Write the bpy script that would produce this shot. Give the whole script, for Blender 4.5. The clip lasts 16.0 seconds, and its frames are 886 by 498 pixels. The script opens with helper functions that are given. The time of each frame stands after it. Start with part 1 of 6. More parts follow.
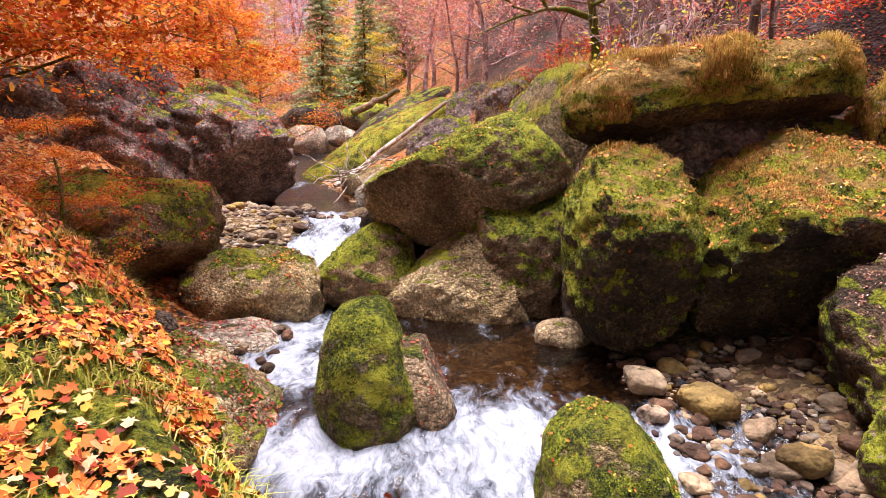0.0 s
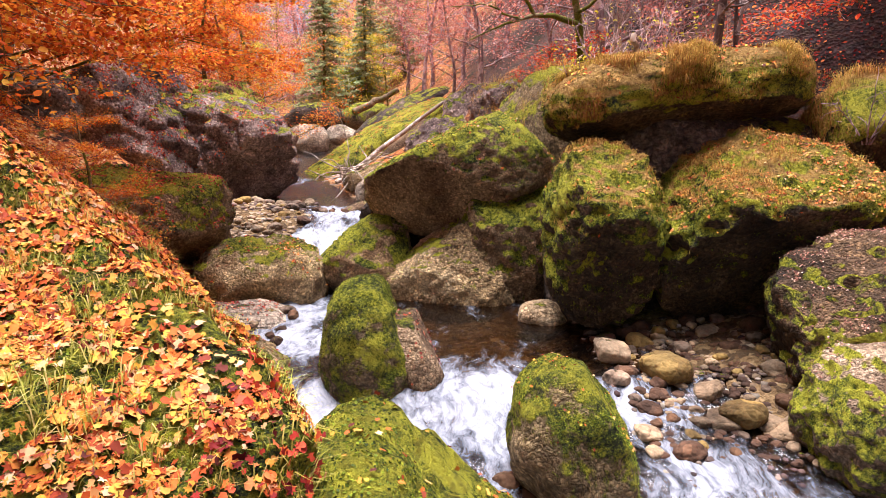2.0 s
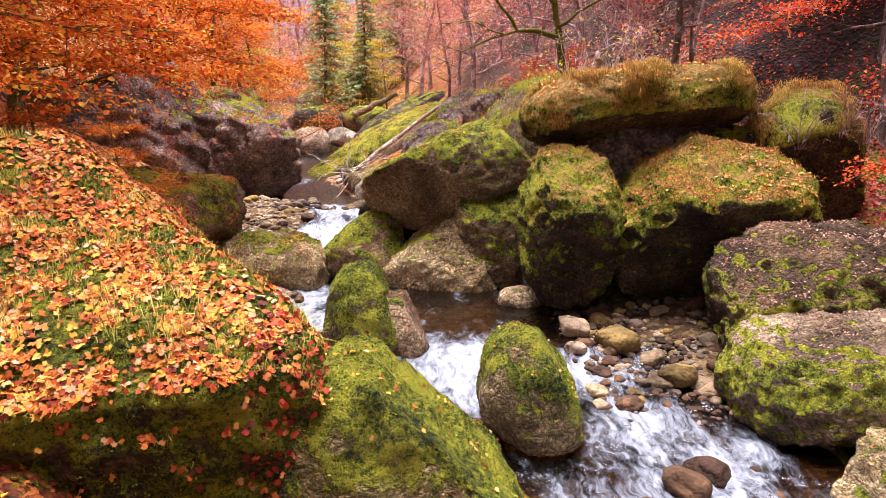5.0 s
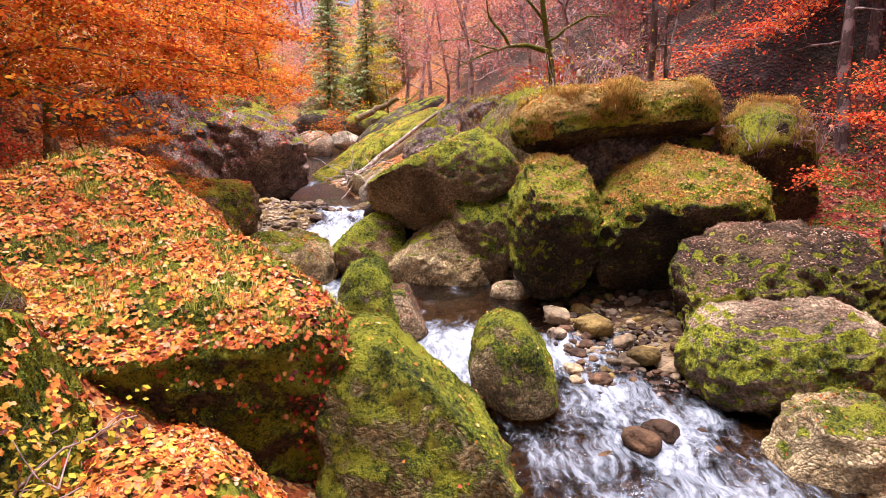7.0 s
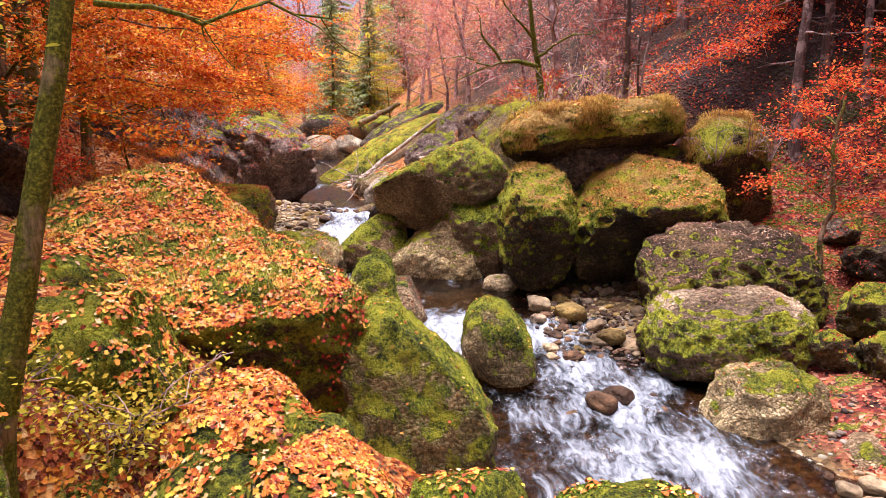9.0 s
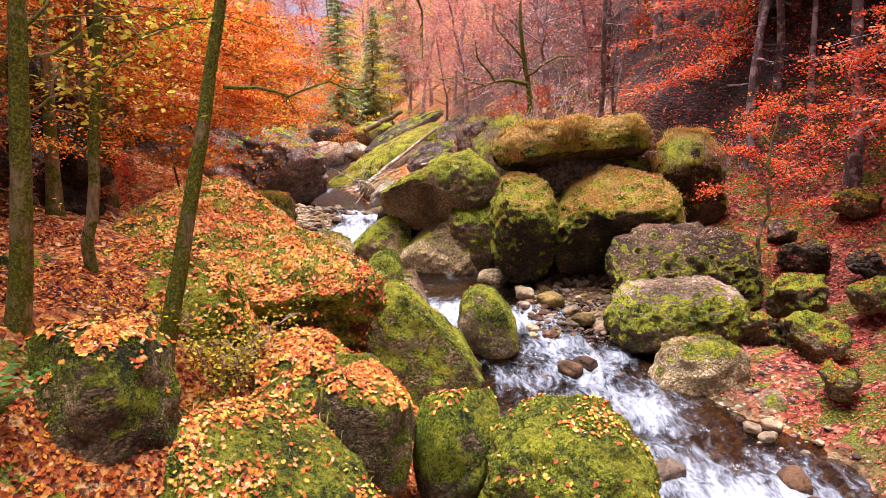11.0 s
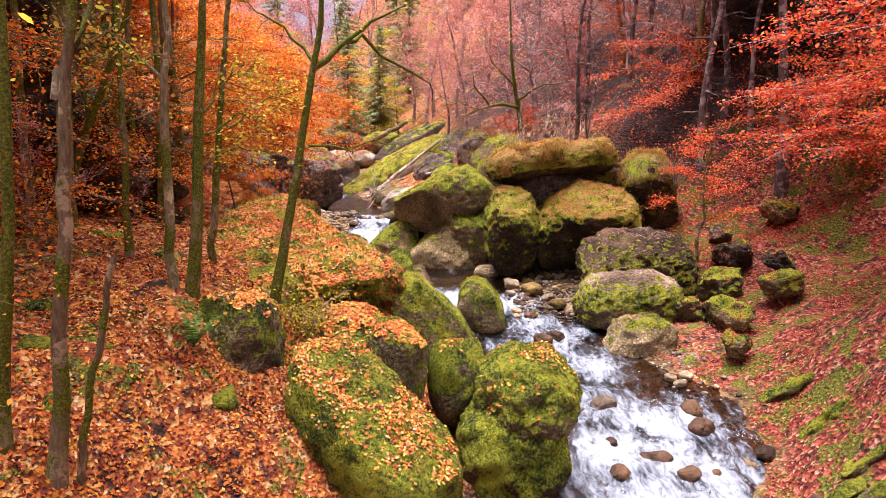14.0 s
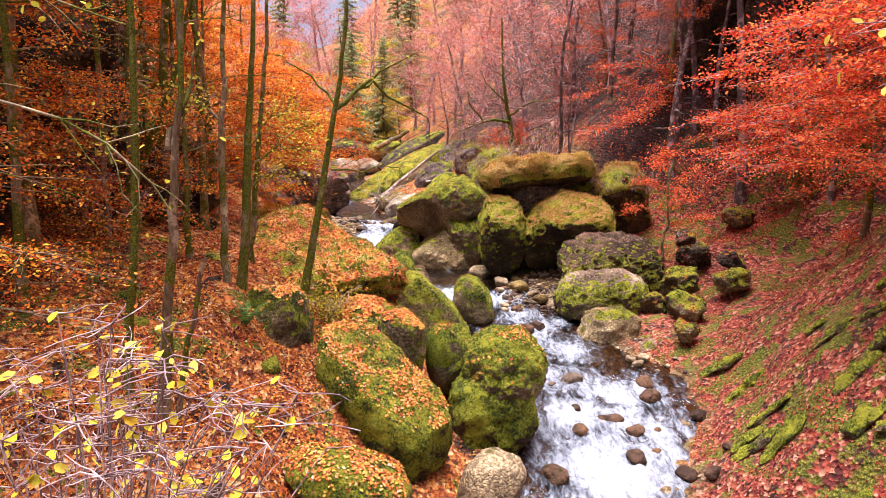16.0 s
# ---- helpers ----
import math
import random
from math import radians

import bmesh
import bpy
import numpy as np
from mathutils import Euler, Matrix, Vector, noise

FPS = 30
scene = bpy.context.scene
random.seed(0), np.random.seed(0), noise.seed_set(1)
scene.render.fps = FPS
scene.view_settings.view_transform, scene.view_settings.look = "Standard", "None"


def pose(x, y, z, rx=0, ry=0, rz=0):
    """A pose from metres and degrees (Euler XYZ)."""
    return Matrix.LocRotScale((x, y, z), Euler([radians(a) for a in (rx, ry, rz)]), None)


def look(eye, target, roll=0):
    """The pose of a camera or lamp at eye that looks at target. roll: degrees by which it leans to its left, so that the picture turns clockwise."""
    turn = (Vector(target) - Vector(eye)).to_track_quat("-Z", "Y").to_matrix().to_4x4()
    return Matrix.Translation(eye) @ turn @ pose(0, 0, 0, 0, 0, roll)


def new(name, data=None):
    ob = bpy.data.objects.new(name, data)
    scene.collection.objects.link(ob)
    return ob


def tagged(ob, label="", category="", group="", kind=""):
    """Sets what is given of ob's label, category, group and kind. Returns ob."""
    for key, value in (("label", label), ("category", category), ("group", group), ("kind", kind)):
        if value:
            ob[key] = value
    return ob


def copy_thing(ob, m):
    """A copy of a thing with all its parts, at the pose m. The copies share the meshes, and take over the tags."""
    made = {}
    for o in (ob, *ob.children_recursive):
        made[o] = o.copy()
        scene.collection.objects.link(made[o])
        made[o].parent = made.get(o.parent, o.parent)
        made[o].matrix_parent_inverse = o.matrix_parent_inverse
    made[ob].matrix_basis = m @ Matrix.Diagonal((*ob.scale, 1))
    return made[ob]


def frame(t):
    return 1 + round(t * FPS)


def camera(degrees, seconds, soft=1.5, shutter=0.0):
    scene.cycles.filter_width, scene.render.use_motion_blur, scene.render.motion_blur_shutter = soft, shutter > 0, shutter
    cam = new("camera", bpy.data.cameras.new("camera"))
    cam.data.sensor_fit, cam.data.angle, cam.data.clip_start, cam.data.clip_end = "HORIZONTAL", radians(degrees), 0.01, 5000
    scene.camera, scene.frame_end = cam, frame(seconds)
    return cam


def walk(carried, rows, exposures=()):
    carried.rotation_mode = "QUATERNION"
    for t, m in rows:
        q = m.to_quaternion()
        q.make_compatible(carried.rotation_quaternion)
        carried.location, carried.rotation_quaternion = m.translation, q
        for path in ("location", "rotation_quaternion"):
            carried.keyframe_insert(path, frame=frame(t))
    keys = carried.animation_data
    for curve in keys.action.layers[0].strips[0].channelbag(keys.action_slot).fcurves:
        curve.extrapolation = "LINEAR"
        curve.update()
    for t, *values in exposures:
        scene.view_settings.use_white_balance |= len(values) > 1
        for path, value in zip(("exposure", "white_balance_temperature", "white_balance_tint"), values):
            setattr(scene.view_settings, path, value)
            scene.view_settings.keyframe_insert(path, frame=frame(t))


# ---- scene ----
cam = camera(70.0, 16.0, soft=0.85)
METRES, EYE, TILT, LEAN, TURN = 15.0, 2.93, -8.0, 0.0, 0.0
LATERAL = 0.793
ROWS = [
    (0.0, 0.0, 0.0, 0.0, 0.0, 0.0, -0.0),
    (0.5, 0.0031, -0.019, -0.0053, 0.01, -0.02, -0.03),
    (1.0, 0.0069, -0.0364, -0.0101, 0.03, -0.01, -0.08),
    (1.5, 0.0103, -0.0528, -0.0144, 0.04, -0.03, -0.08),
    (2.0, 0.0132, -0.0687, -0.0184, 0.07, -0.05, -0.1),
    (2.5, 0.0166, -0.0839, -0.0226, 0.11, -0.06, -0.07),
    (3.0, 0.0201, -0.0989, -0.0268, 0.12, -0.03, -0.09),
    (3.5, 0.0242, -0.1146, -0.0294, 0.14, -0.01, -0.09),
    (4.0, 0.0283, -0.1316, -0.0306, 0.16, -0.01, -0.1),
    (6.5, 0.0387, -0.2377, -0.0362, 0.21, -0.0, -0.06),
    (7.0, 0.0397, -0.2635, -0.0367, 0.23, 0.0, -0.02),
    (7.5, 0.042, -0.291, -0.0371, 0.26, 0.0, 0.01),
    (8.0, 0.0438, -0.3203, -0.0383, 0.29, -0.06, 0.02),
    (8.5, 0.0453, -0.3517, -0.0401, 0.33, -0.09, 0.06),
    (9.0, 0.0475, -0.3852, -0.0407, 0.35, -0.07, 0.09),
    (11.5, 0.0491, -0.5946, -0.0518, 0.39, 0.1, 0.12),
    (12.0, 0.0485, -0.64, -0.0549, 0.42, 0.12, 0.15),
    (12.5, 0.0485, -0.6836, -0.056, 0.45, 0.11, 0.12),
    (13.0, 0.0477, -0.7262, -0.0543, 0.47, 0.07, 0.12),
    (13.5, 0.0476, -0.7677, -0.053, 0.51, 0.09, 0.14),
    (14.0, 0.0478, -0.809, -0.0511, 0.55, 0.08, 0.13),
    (14.5, 0.0481, -0.8509, -0.0498, 0.59, 0.11, 0.15),
    (15.0, 0.0502, -0.8954, -0.0487, 0.66, 0.16, 0.21),
    (15.5, 0.0555, -0.9423, -0.05, 0.72, 0.27, 0.26),
    (16.0, 0.0619, -0.9906, -0.0512, 0.75, 0.33, 0.27),
]
walk(cam, [(t, pose(0, 0, EYE, TILT, LEAN, TURN) @ pose(METRES * LATERAL * x, METRES * y, METRES * LATERAL * z, 90 + LATERAL * pitch, roll, LATERAL * yaw)) for t, x, y, z, yaw, pitch, roll in ROWS])

# ---- world and light ----
world = bpy.data.worlds.new("overcast_sky")
scene.world = world
world.use_nodes = True
wn, wl = world.node_tree.nodes, world.node_tree.links
sky = wn.new("ShaderNodeTexSky")
sky.sky_type, sky.sun_disc = "NISHITA", False
sky.sun_elevation, sky.sun_rotation = radians(86), radians(-60)
sky.air_density, sky.dust_density, sky.ozone_density = 1.0, 4.0, 0.5
veil = wn.new("ShaderNodeMix")
veil.data_type = "RGBA"
veil.inputs[0].default_value = 0.72
veil.inputs[7].default_value = (8.4, 8.5, 11.8, 1)
wl.new(sky.outputs[0], veil.inputs[6])
wl.new(veil.outputs[2], wn["Background"].inputs[0])
wn["Background"].inputs[1].default_value = 0.031
sun = new("sun", bpy.data.lights.new("sun", "SUN"))
sun.data.energy, sun.data.angle, sun.data.color = 5.0, radians(42), (0.99, 0.92, 1.0)
sun.matrix_world = look((-2, 1, 30), (0, 0, 0))
scene.view_settings.exposure = 1.42

# ---- small tools ----
rng = np.random.default_rng(7)


def lerp_table(rows):
    rows = np.array(rows, float)
    return lambda v: [np.interp(v, rows[:, 0], rows[:, n]) for n in range(1, rows.shape[1])]


def sstep(a, b, v):
    u = np.clip((v - a) / (b - a), 0, 1)
    return u * u * (3 - 2 * u)


def mesh_of(name, verts, faces, mat=None, smooth=True):
    """A mesh from arrays; all faces have the same number of corners, or faces is a list."""
    me = bpy.data.meshes.new(name)
    verts = np.asarray(verts, np.float32)
    if isinstance(faces, np.ndarray):
        k = faces.shape[1]
        me.vertices.add(len(verts))
        me.vertices.foreach_set("co", verts.ravel())
        me.loops.add(faces.size)
        me.loops.foreach_set("vertex_index", faces.ravel().astype(np.int32))
        me.polygons.add(len(faces))
        me.polygons.foreach_set("loop_start", (np.arange(len(faces)) * k).astype(np.int32))
        me.update(calc_edges=True)
    else:
        me.from_pydata(verts.tolist(), [], faces)
    if smooth:
        me.polygons.foreach_set("use_smooth", np.ones(len(me.polygons), bool))
    if mat:
        me.materials.append(mat)
    me.update()
    return me


def part(name, me, parent, label=""):
    ob = new(name, me)
    ob.parent = parent
    return tagged(ob, label) if label else ob


def bumps(p, scale, seed, octaves=4, rough=0.5):
    """Layered noise for an array of places."""
    off = Vector((seed * 17.3, seed * 5.1, seed * 9.7))
    out = np.empty(len(p))
    for i, q in enumerate(p):
        v, a, s = 0.0, 1.0, scale
        w = Vector(q)
        for _ in range(octaves):
            v += a * noise.noise(w * s + off)
            a, s = a * rough, s * 2.03
        out[i] = v
    return out


# ---- materials ----
def material(name):
    m = bpy.data.materials.new(name)
    m.use_nodes = True
    return m, m.node_tree.nodes, m.node_tree.links, m.node_tree.nodes["Principled BSDF"]


def ramp(nodes, stops, interp="LINEAR"):
    r = nodes.new("ShaderNodeValToRGB")
    r.color_ramp.interpolation = interp
    e = r.color_ramp.elements
    while len(e) < len(stops):
        e.new(0.5)
    for k, (pos, col) in enumerate(stops):
        e[k].position, e[k].color = pos, (*col, 1)
    return r


def tex_noise(nodes, links, scale, detail=6, rough=0.6, vec=None, dist=0.0):
    n = nodes.new("ShaderNodeTexNoise")
    n.inputs["Scale"].default_value, n.inputs["Detail"].default_value = scale, detail
    n.inputs["Roughness"].default_value, n.inputs["Distortion"].default_value = rough, dist
    if vec:
        links.new(vec, n.inputs["Vector"])
    return n


def tex_cells(nodes, links, scale, vec=None, feature="F1", rand=1.0):
    n = nodes.new("ShaderNodeTexVoronoi")
    n.feature = feature
    n.inputs["Scale"].default_value = scale
    n.inputs["Randomness"].default_value = rand
    if vec:
        links.new(vec, n.inputs["Vector"])
    return n


def arith(nodes, links, op, a, b, clamp=False):
    n = nodes.new("ShaderNodeMath")
    n.operation, n.use_clamp = op, clamp
    for k, v in enumerate((a, b)):
        if isinstance(v, (int, float)):
            n.inputs[k].default_value = v
        else:
            links.new(v, n.inputs[k])
    return n.outputs[0]


def blend(nodes, links, fac, a, b, kind="MIX"):
    n = nodes.new("ShaderNodeMix")
    n.data_type, n.blend_type = "RGBA", kind
    for k, v in ((0, fac), (6, a), (7, b)):
        if isinstance(v, (int, float)):
            n.inputs[k].default_value = v
        elif isinstance(v, tuple):
            n.inputs[k].default_value = (*v, 1)
        else:
            links.new(v, n.inputs[k])
    return n.outputs[2]


def soft_range(nodes, links, v, lo, hi, steps="SMOOTHSTEP"):
    n = nodes.new("ShaderNodeMapRange")
    n.interpolation_type = steps
    links.new(v, n.inputs[0])
    n.inputs[1].default_value, n.inputs[2].default_value = lo, hi
    return n.outputs[0]


def bump(nodes, links, heights, bsdf, dist=0.02, strength=1.0):
    prev = None
    for h, d in heights:
        b = nodes.new("ShaderNodeBump")
        b.inputs["Strength"].default_value, b.inputs["Distance"].default_value = strength, d
        links.new(h, b.inputs["Height"])
        if prev:
            links.new(prev, b.inputs["Normal"])
        prev = b.outputs[0]
    links.new(prev, bsdf.inputs["Normal"])


MOSS = [(0.1, (0.01, 0.013, 0.003)), (0.38, (0.06, 0.08, 0.006)), (0.6, (0.22, 0.25, 0.012)), (0.9, (0.5, 0.48, 0.036))]


def rock_material(name, moss, dark=(0.03, 0.02, 0.012), mid=(0.2, 0.155, 0.095), pale=(0.5, 0.43, 0.3), pebbles=26.0, gold=0.0, bald=0.0):
    """Conglomerate rock, mossy where it faces up; moss: how far down the moss reaches (0 none, 1 all over); bald: how bare its trodden top is."""
    m, n, l, b = material(name)
    pos = n.new("ShaderNodeNewGeometry")
    p = pos.outputs["Position"]
    big = tex_noise(n, l, 0.9, 5, 0.6, p)
    fine = tex_noise(n, l, 14, 6, 0.7, p)
    warp = n.new("ShaderNodeVectorMath")
    warp.operation = "MULTIPLY_ADD"
    l.new(tex_noise(n, l, 3.0, 3, 0.5, p).outputs["Color"], warp.inputs[0])
    warp.inputs[1].default_value = (0.16, 0.16, 0.16)
    l.new(p, warp.inputs[2])
    cell = tex_cells(n, l, pebbles, warp.outputs[0])
    cell2 = tex_cells(n, l, pebbles * 2.7, warp.outputs[0])
    r1 = ramp(n, [(0.36, dark), (0.5, mid), (0.64, pale)])
    l.new(arith(n, l, "ADD", arith(n, l, "MULTIPLY", big.outputs[0], 0.6), arith(n, l, "MULTIPLY", fine.outputs[0], 0.42)), r1.inputs[0])
    sep = n.new("ShaderNodeSeparateColor")
    l.new(cell.outputs["Color"], sep.inputs[0])
    stone = ramp(n, [(0.0, (0.5, 0.42, 0.33)), (0.5, (0.95, 0.88, 0.78)), (0.85, (1.2, 1.1, 0.95)), (1.0, (1.9, 1.75, 1.5))])
    l.new(sep.outputs[0], stone.inputs[0])
    col = blend(n, l, 0.75, r1.outputs[0], stone.outputs[0], "MULTIPLY")
    gap = soft_range(n, l, cell.outputs["Distance"], 0.5, 0.8)
    col = blend(n, l, arith(n, l, "MULTIPLY", gap, 0.5), col, dark)
    stain = tex_noise(n, l, 0.55, 5, 0.62, p, 0.6)
    col = blend(n, l, 0.85, col, ramp_of(n, l, stain.outputs[0], [(0.36, (0.5, 0.42, 0.34)), (0.5, (0.95, 0.88, 0.78)), (0.66, (1.35, 1.25, 1.05))]), "MULTIPLY")
    # moss
    sepn = n.new("ShaderNodeSeparateXYZ")
    l.new(pos.outputs["Normal"], sepn.inputs[0])
    patch = tex_noise(n, l, 1.7, 6, 0.68, p, 0.4)
    clump = tex_noise(n, l, 22, 4, 0.7, p)
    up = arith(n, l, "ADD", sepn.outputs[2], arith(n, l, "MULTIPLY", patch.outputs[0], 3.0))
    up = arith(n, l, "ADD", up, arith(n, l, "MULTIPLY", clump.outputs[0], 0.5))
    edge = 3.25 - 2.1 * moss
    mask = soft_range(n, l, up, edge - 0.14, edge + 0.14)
    if bald:
        bare = soft_range(n, l, arith(n, l, "ADD", sepn.outputs[2], arith(n, l, "MULTIPLY", patch.outputs[0], 0.7)), 1.22 - 0.3 * bald, 1.36 - 0.3 * bald)
        mask = arith(n, l, "MULTIPLY", mask, arith(n, l, "SUBTRACT", 1.0, bare))
    tuft = tex_noise(n, l, 17, 7, 0.78, p)
    mr = ramp(n, MOSS)
    tone = arith(n, l, "ADD", arith(n, l, "MULTIPLY", tuft.outputs[0], 2.6), arith(n, l, "MULTIPLY", tex_noise(n, l, 1.9, 5, 0.65, p, 0.3).outputs[0], 2.1))
    grain = tex_noise(n, l, 75, 4, 0.8, p)
    tone = arith(n, l, "ADD", tone, arith(n, l, "MULTIPLY", grain.outputs[0], 1.7))
    l.new(arith(n, l, "SUBTRACT", tone, 2.52), mr.inputs[0])
    mcol = mr.outputs[0]
    if gold:
        gmask = soft_range(n, l, arith(n, l, "ADD", sepn.outputs[2], patch.outputs[0]), 1.5 - gold, 1.75 - gold)
        gr = ramp(n, [(0.3, (0.16, 0.08, 0.02)), (0.5, (0.46, 0.26, 0.06)), (0.7, (0.72, 0.46, 0.14))])
        l.new(fine.outputs[0], gr.inputs[0])
        mcol = blend(n, l, gmask, mcol, gr.outputs[0])
    col = blend(n, l, mask, col, mcol)
    l.new(col, b.inputs["Base Color"])
    b.inputs["Roughness"].default_value = 0.88
    b.inputs["Specular IOR Level"].default_value = 0.25
    relief = arith(n, l, "ADD", arith(n, l, "MULTIPLY", cell.outputs["Distance"], -0.8), arith(n, l, "MULTIPLY", cell2.outputs["Distance"], -0.4))
    both = arith(n, l, "ADD", relief, arith(n, l, "MULTIPLY", arith(n, l, "ADD", tuft.outputs[0], arith(n, l, "MULTIPLY", grain.outputs[0], 0.35)), arith(n, l, "MULTIPLY", mask, 3.0)))
    bump(n, l, [(big.outputs[0], 0.3), (both, 0.07)], b)
    return m


def leaf_material(name, stops, trans=0.35):
    m, n, l, b = material(name)
    g = n.new("ShaderNodeNewGeometry")
    r = ramp(n, [(at, (c[0], c[1], c[2] + 0.012)) for at, c in stops])
    l.new(g.outputs["Random Per Island"], r.inputs[0])
    v = tex_noise(n, l, 9, 4, 0.6, g.outputs["Position"])
    sweep = tex_noise(n, l, 0.7, 3, 0.55, g.outputs["Position"])
    col = blend(n, l, 0.7, r.outputs[0], ramp_of(n, l, v.outputs[0], [(0.3, (0.6, 0.55, 0.5)), (0.7, (1.25, 1.2, 1.1))]), "MULTIPLY")
    col = blend(n, l, 0.8, col, ramp_of(n, l, sweep.outputs[0], [(0.36, (0.72, 0.5, 0.5)), (0.5, (1.0, 1.0, 1.0)), (0.64, (1.08, 1.25, 1.15))]), "MULTIPLY")
    l.new(col, b.inputs["Base Color"])
    b.inputs["Roughness"].default_value = 0.65
    b.inputs["Specular IOR Level"].default_value = 0.1
    if trans:
        t = n.new("ShaderNodeBsdfTranslucent")
        l.new(col, t.inputs[0])
        mix = n.new("ShaderNodeMixShader")
        mix.inputs[0].default_value = trans
        l.new(b.outputs[0], mix.inputs[1])
        l.new(t.outputs[0], mix.inputs[2])
        l.new(mix.outputs[0], n["Material Output"].inputs[0])
    return m


def ramp_of(n, l, v, stops):
    r = ramp(n, stops)
    l.new(v, r.inputs[0])
    return r.outputs[0]


def bark_material(name, dark, pale, moss=0.35):
    m, n, l, b = material(name)
    g = n.new("ShaderNodeNewGeometry")
    mp = n.new("ShaderNodeMapping")
    mp.inputs["Scale"].default_value = (1, 1, 0.22)
    l.new(g.outputs["Position"], mp.inputs[0])
    streak = tex_noise(n, l, 26, 6, 0.7, mp.outputs[0])
    blot = tex_noise(n, l, 3.2, 5, 0.65, g.outputs["Position"])
    col = ramp_of(n, l, streak.outputs[0], [(0.3, dark), (0.65, pale)])
    col = blend(n, l, soft_range(n, l, blot.outputs[0], 0.5, 0.56), col, tuple(min(1, 1.5 * c + 0.06) for c in pale))
    green = ramp_of(n, l, tex_noise(n, l, 40, 4, 0.7, g.outputs["Position"]).outputs[0], [(0.3, (0.02, 0.022, 0.004)), (0.5, (0.09, 0.095, 0.01)), (0.7, (0.26, 0.26, 0.03))])
    mask = soft_range(n, l, tex_noise(n, l, 1.6, 5, 0.7, g.outputs["Position"]).outputs[0], 0.72 - 0.5 * moss, 0.82 - 0.5 * moss)
    l.new(blend(n, l, mask, col, green), b.inputs["Base Color"])
    b.inputs["Roughness"].default_value = 0.9
    b.inputs["Specular IOR Level"].default_value = 0.2
    bump(n, l, [(streak.outputs[0], 0.012)], b)
    return m


def litter_material():
    """Ground of fallen leaves, soil and moss; the bed under the water is brown gravel."""
    m, n, l, b = material("leaf_litter_ground")
    g = n.new("ShaderNodeNewGeometry")
    p = g.outputs["Position"]
    cell = tex_cells(n, l, 13, p)
    sep = n.new("ShaderNodeSeparateColor")
    l.new(cell.outputs["Color"], sep.inputs[0])
    leaf = ramp_of(n, l, sep.outputs[0], [(0.0, (0.09, 0.022, 0.01)), (0.35, (0.3, 0.07, 0.018)), (0.6, (0.46, 0.14, 0.03)), (0.85, (0.55, 0.25, 0.07)), (1.0, (0.6, 0.4, 0.2))])
    redleaf = ramp_of(n, l, sep.outputs[0], [(0.0, (0.045, 0.01, 0.008)), (0.4, (0.19, 0.028, 0.018)), (0.75, (0.33, 0.075, 0.04)), (1.0, (0.45, 0.24, 0.15))])
    at3 = n.new("ShaderNodeAttribute")
    at3.attribute_name = "red"
    leaf = blend(n, l, at3.outputs["Fac"], leaf, redleaf)
    soil = tex_noise(n, l, 2.2, 6, 0.7, p)
    col = blend(n, l, soft_range(n, l, soil.outputs[0], 0.52, 0.62), leaf, (0.03, 0.014, 0.008))
    mps = n.new("ShaderNodeMapping")
    mps.inputs["Rotation"].default_value = (0, radians(45), radians(-35))
    mps.inputs["Scale"].default_value = (0.35, 1.7, 1.7)
    l.new(p, mps.inputs[0])
    streaks = tex_noise(n, l, 1.0, 7, 0.7, mps.outputs[0], 0.4)
    smask = arith(n, l, "MULTIPLY", soft_range(n, l, streaks.outputs[0], 0.51, 0.55), at3.outputs["Fac"])
    mossy = ramp_of(n, l, tex_noise(n, l, 30, 4, 0.7, p).outputs[0], [(0.28, (0.01, 0.012, 0.003)), (0.5, (0.085, 0.085, 0.008)), (0.7, (0.32, 0.3, 0.025))])
    col = blend(n, l, soft_range(n, l, tex_noise(n, l, 0.8, 6, 0.7, p, 0.5).outputs[0], 0.56, 0.6), col, mossy)
    col = blend(n, l, smask, col, mossy)
    at = n.new("ShaderNodeAttribute")
    at.attribute_name = "bed"
    grav = tex_cells(n, l, 9, p)
    sg = n.new("ShaderNodeSeparateColor")
    l.new(grav.outputs["Color"], sg.inputs[0])
    bedc = ramp_of(n, l, sg.outputs[0], [(0.0, (0.04, 0.024, 0.01)), (0.5, (0.115, 0.068, 0.027)), (0.9, (0.22, 0.145, 0.065)), (1.0, (0.36, 0.29, 0.2))])
    col = blend(n, l, at.outputs["Fac"], col, bedc)
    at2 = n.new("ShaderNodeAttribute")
    at2.attribute_name = "shaded_crag"
    # Bare rock of steep slopes, near-black: the wooded hillside's shade is in the colour
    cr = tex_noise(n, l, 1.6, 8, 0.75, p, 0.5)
    shaded_crag = ramp_of(n, l, cr.outputs[0], [(0.38, (0.006, 0.004, 0.005)), (0.54, (0.025, 0.017, 0.018)), (0.72, (0.1, 0.075, 0.08))])
    col = blend(n, l, at2.outputs["Fac"], col, shaded_crag)
    l.new(col, b.inputs["Base Color"])
    b.inputs["Roughness"].default_value = 0.85
    b.inputs["Specular IOR Level"].default_value = 0.25
    bump(n, l, [(soil.outputs[0], 0.15), (cell.outputs["Distance"], 0.05)], b)
    return m


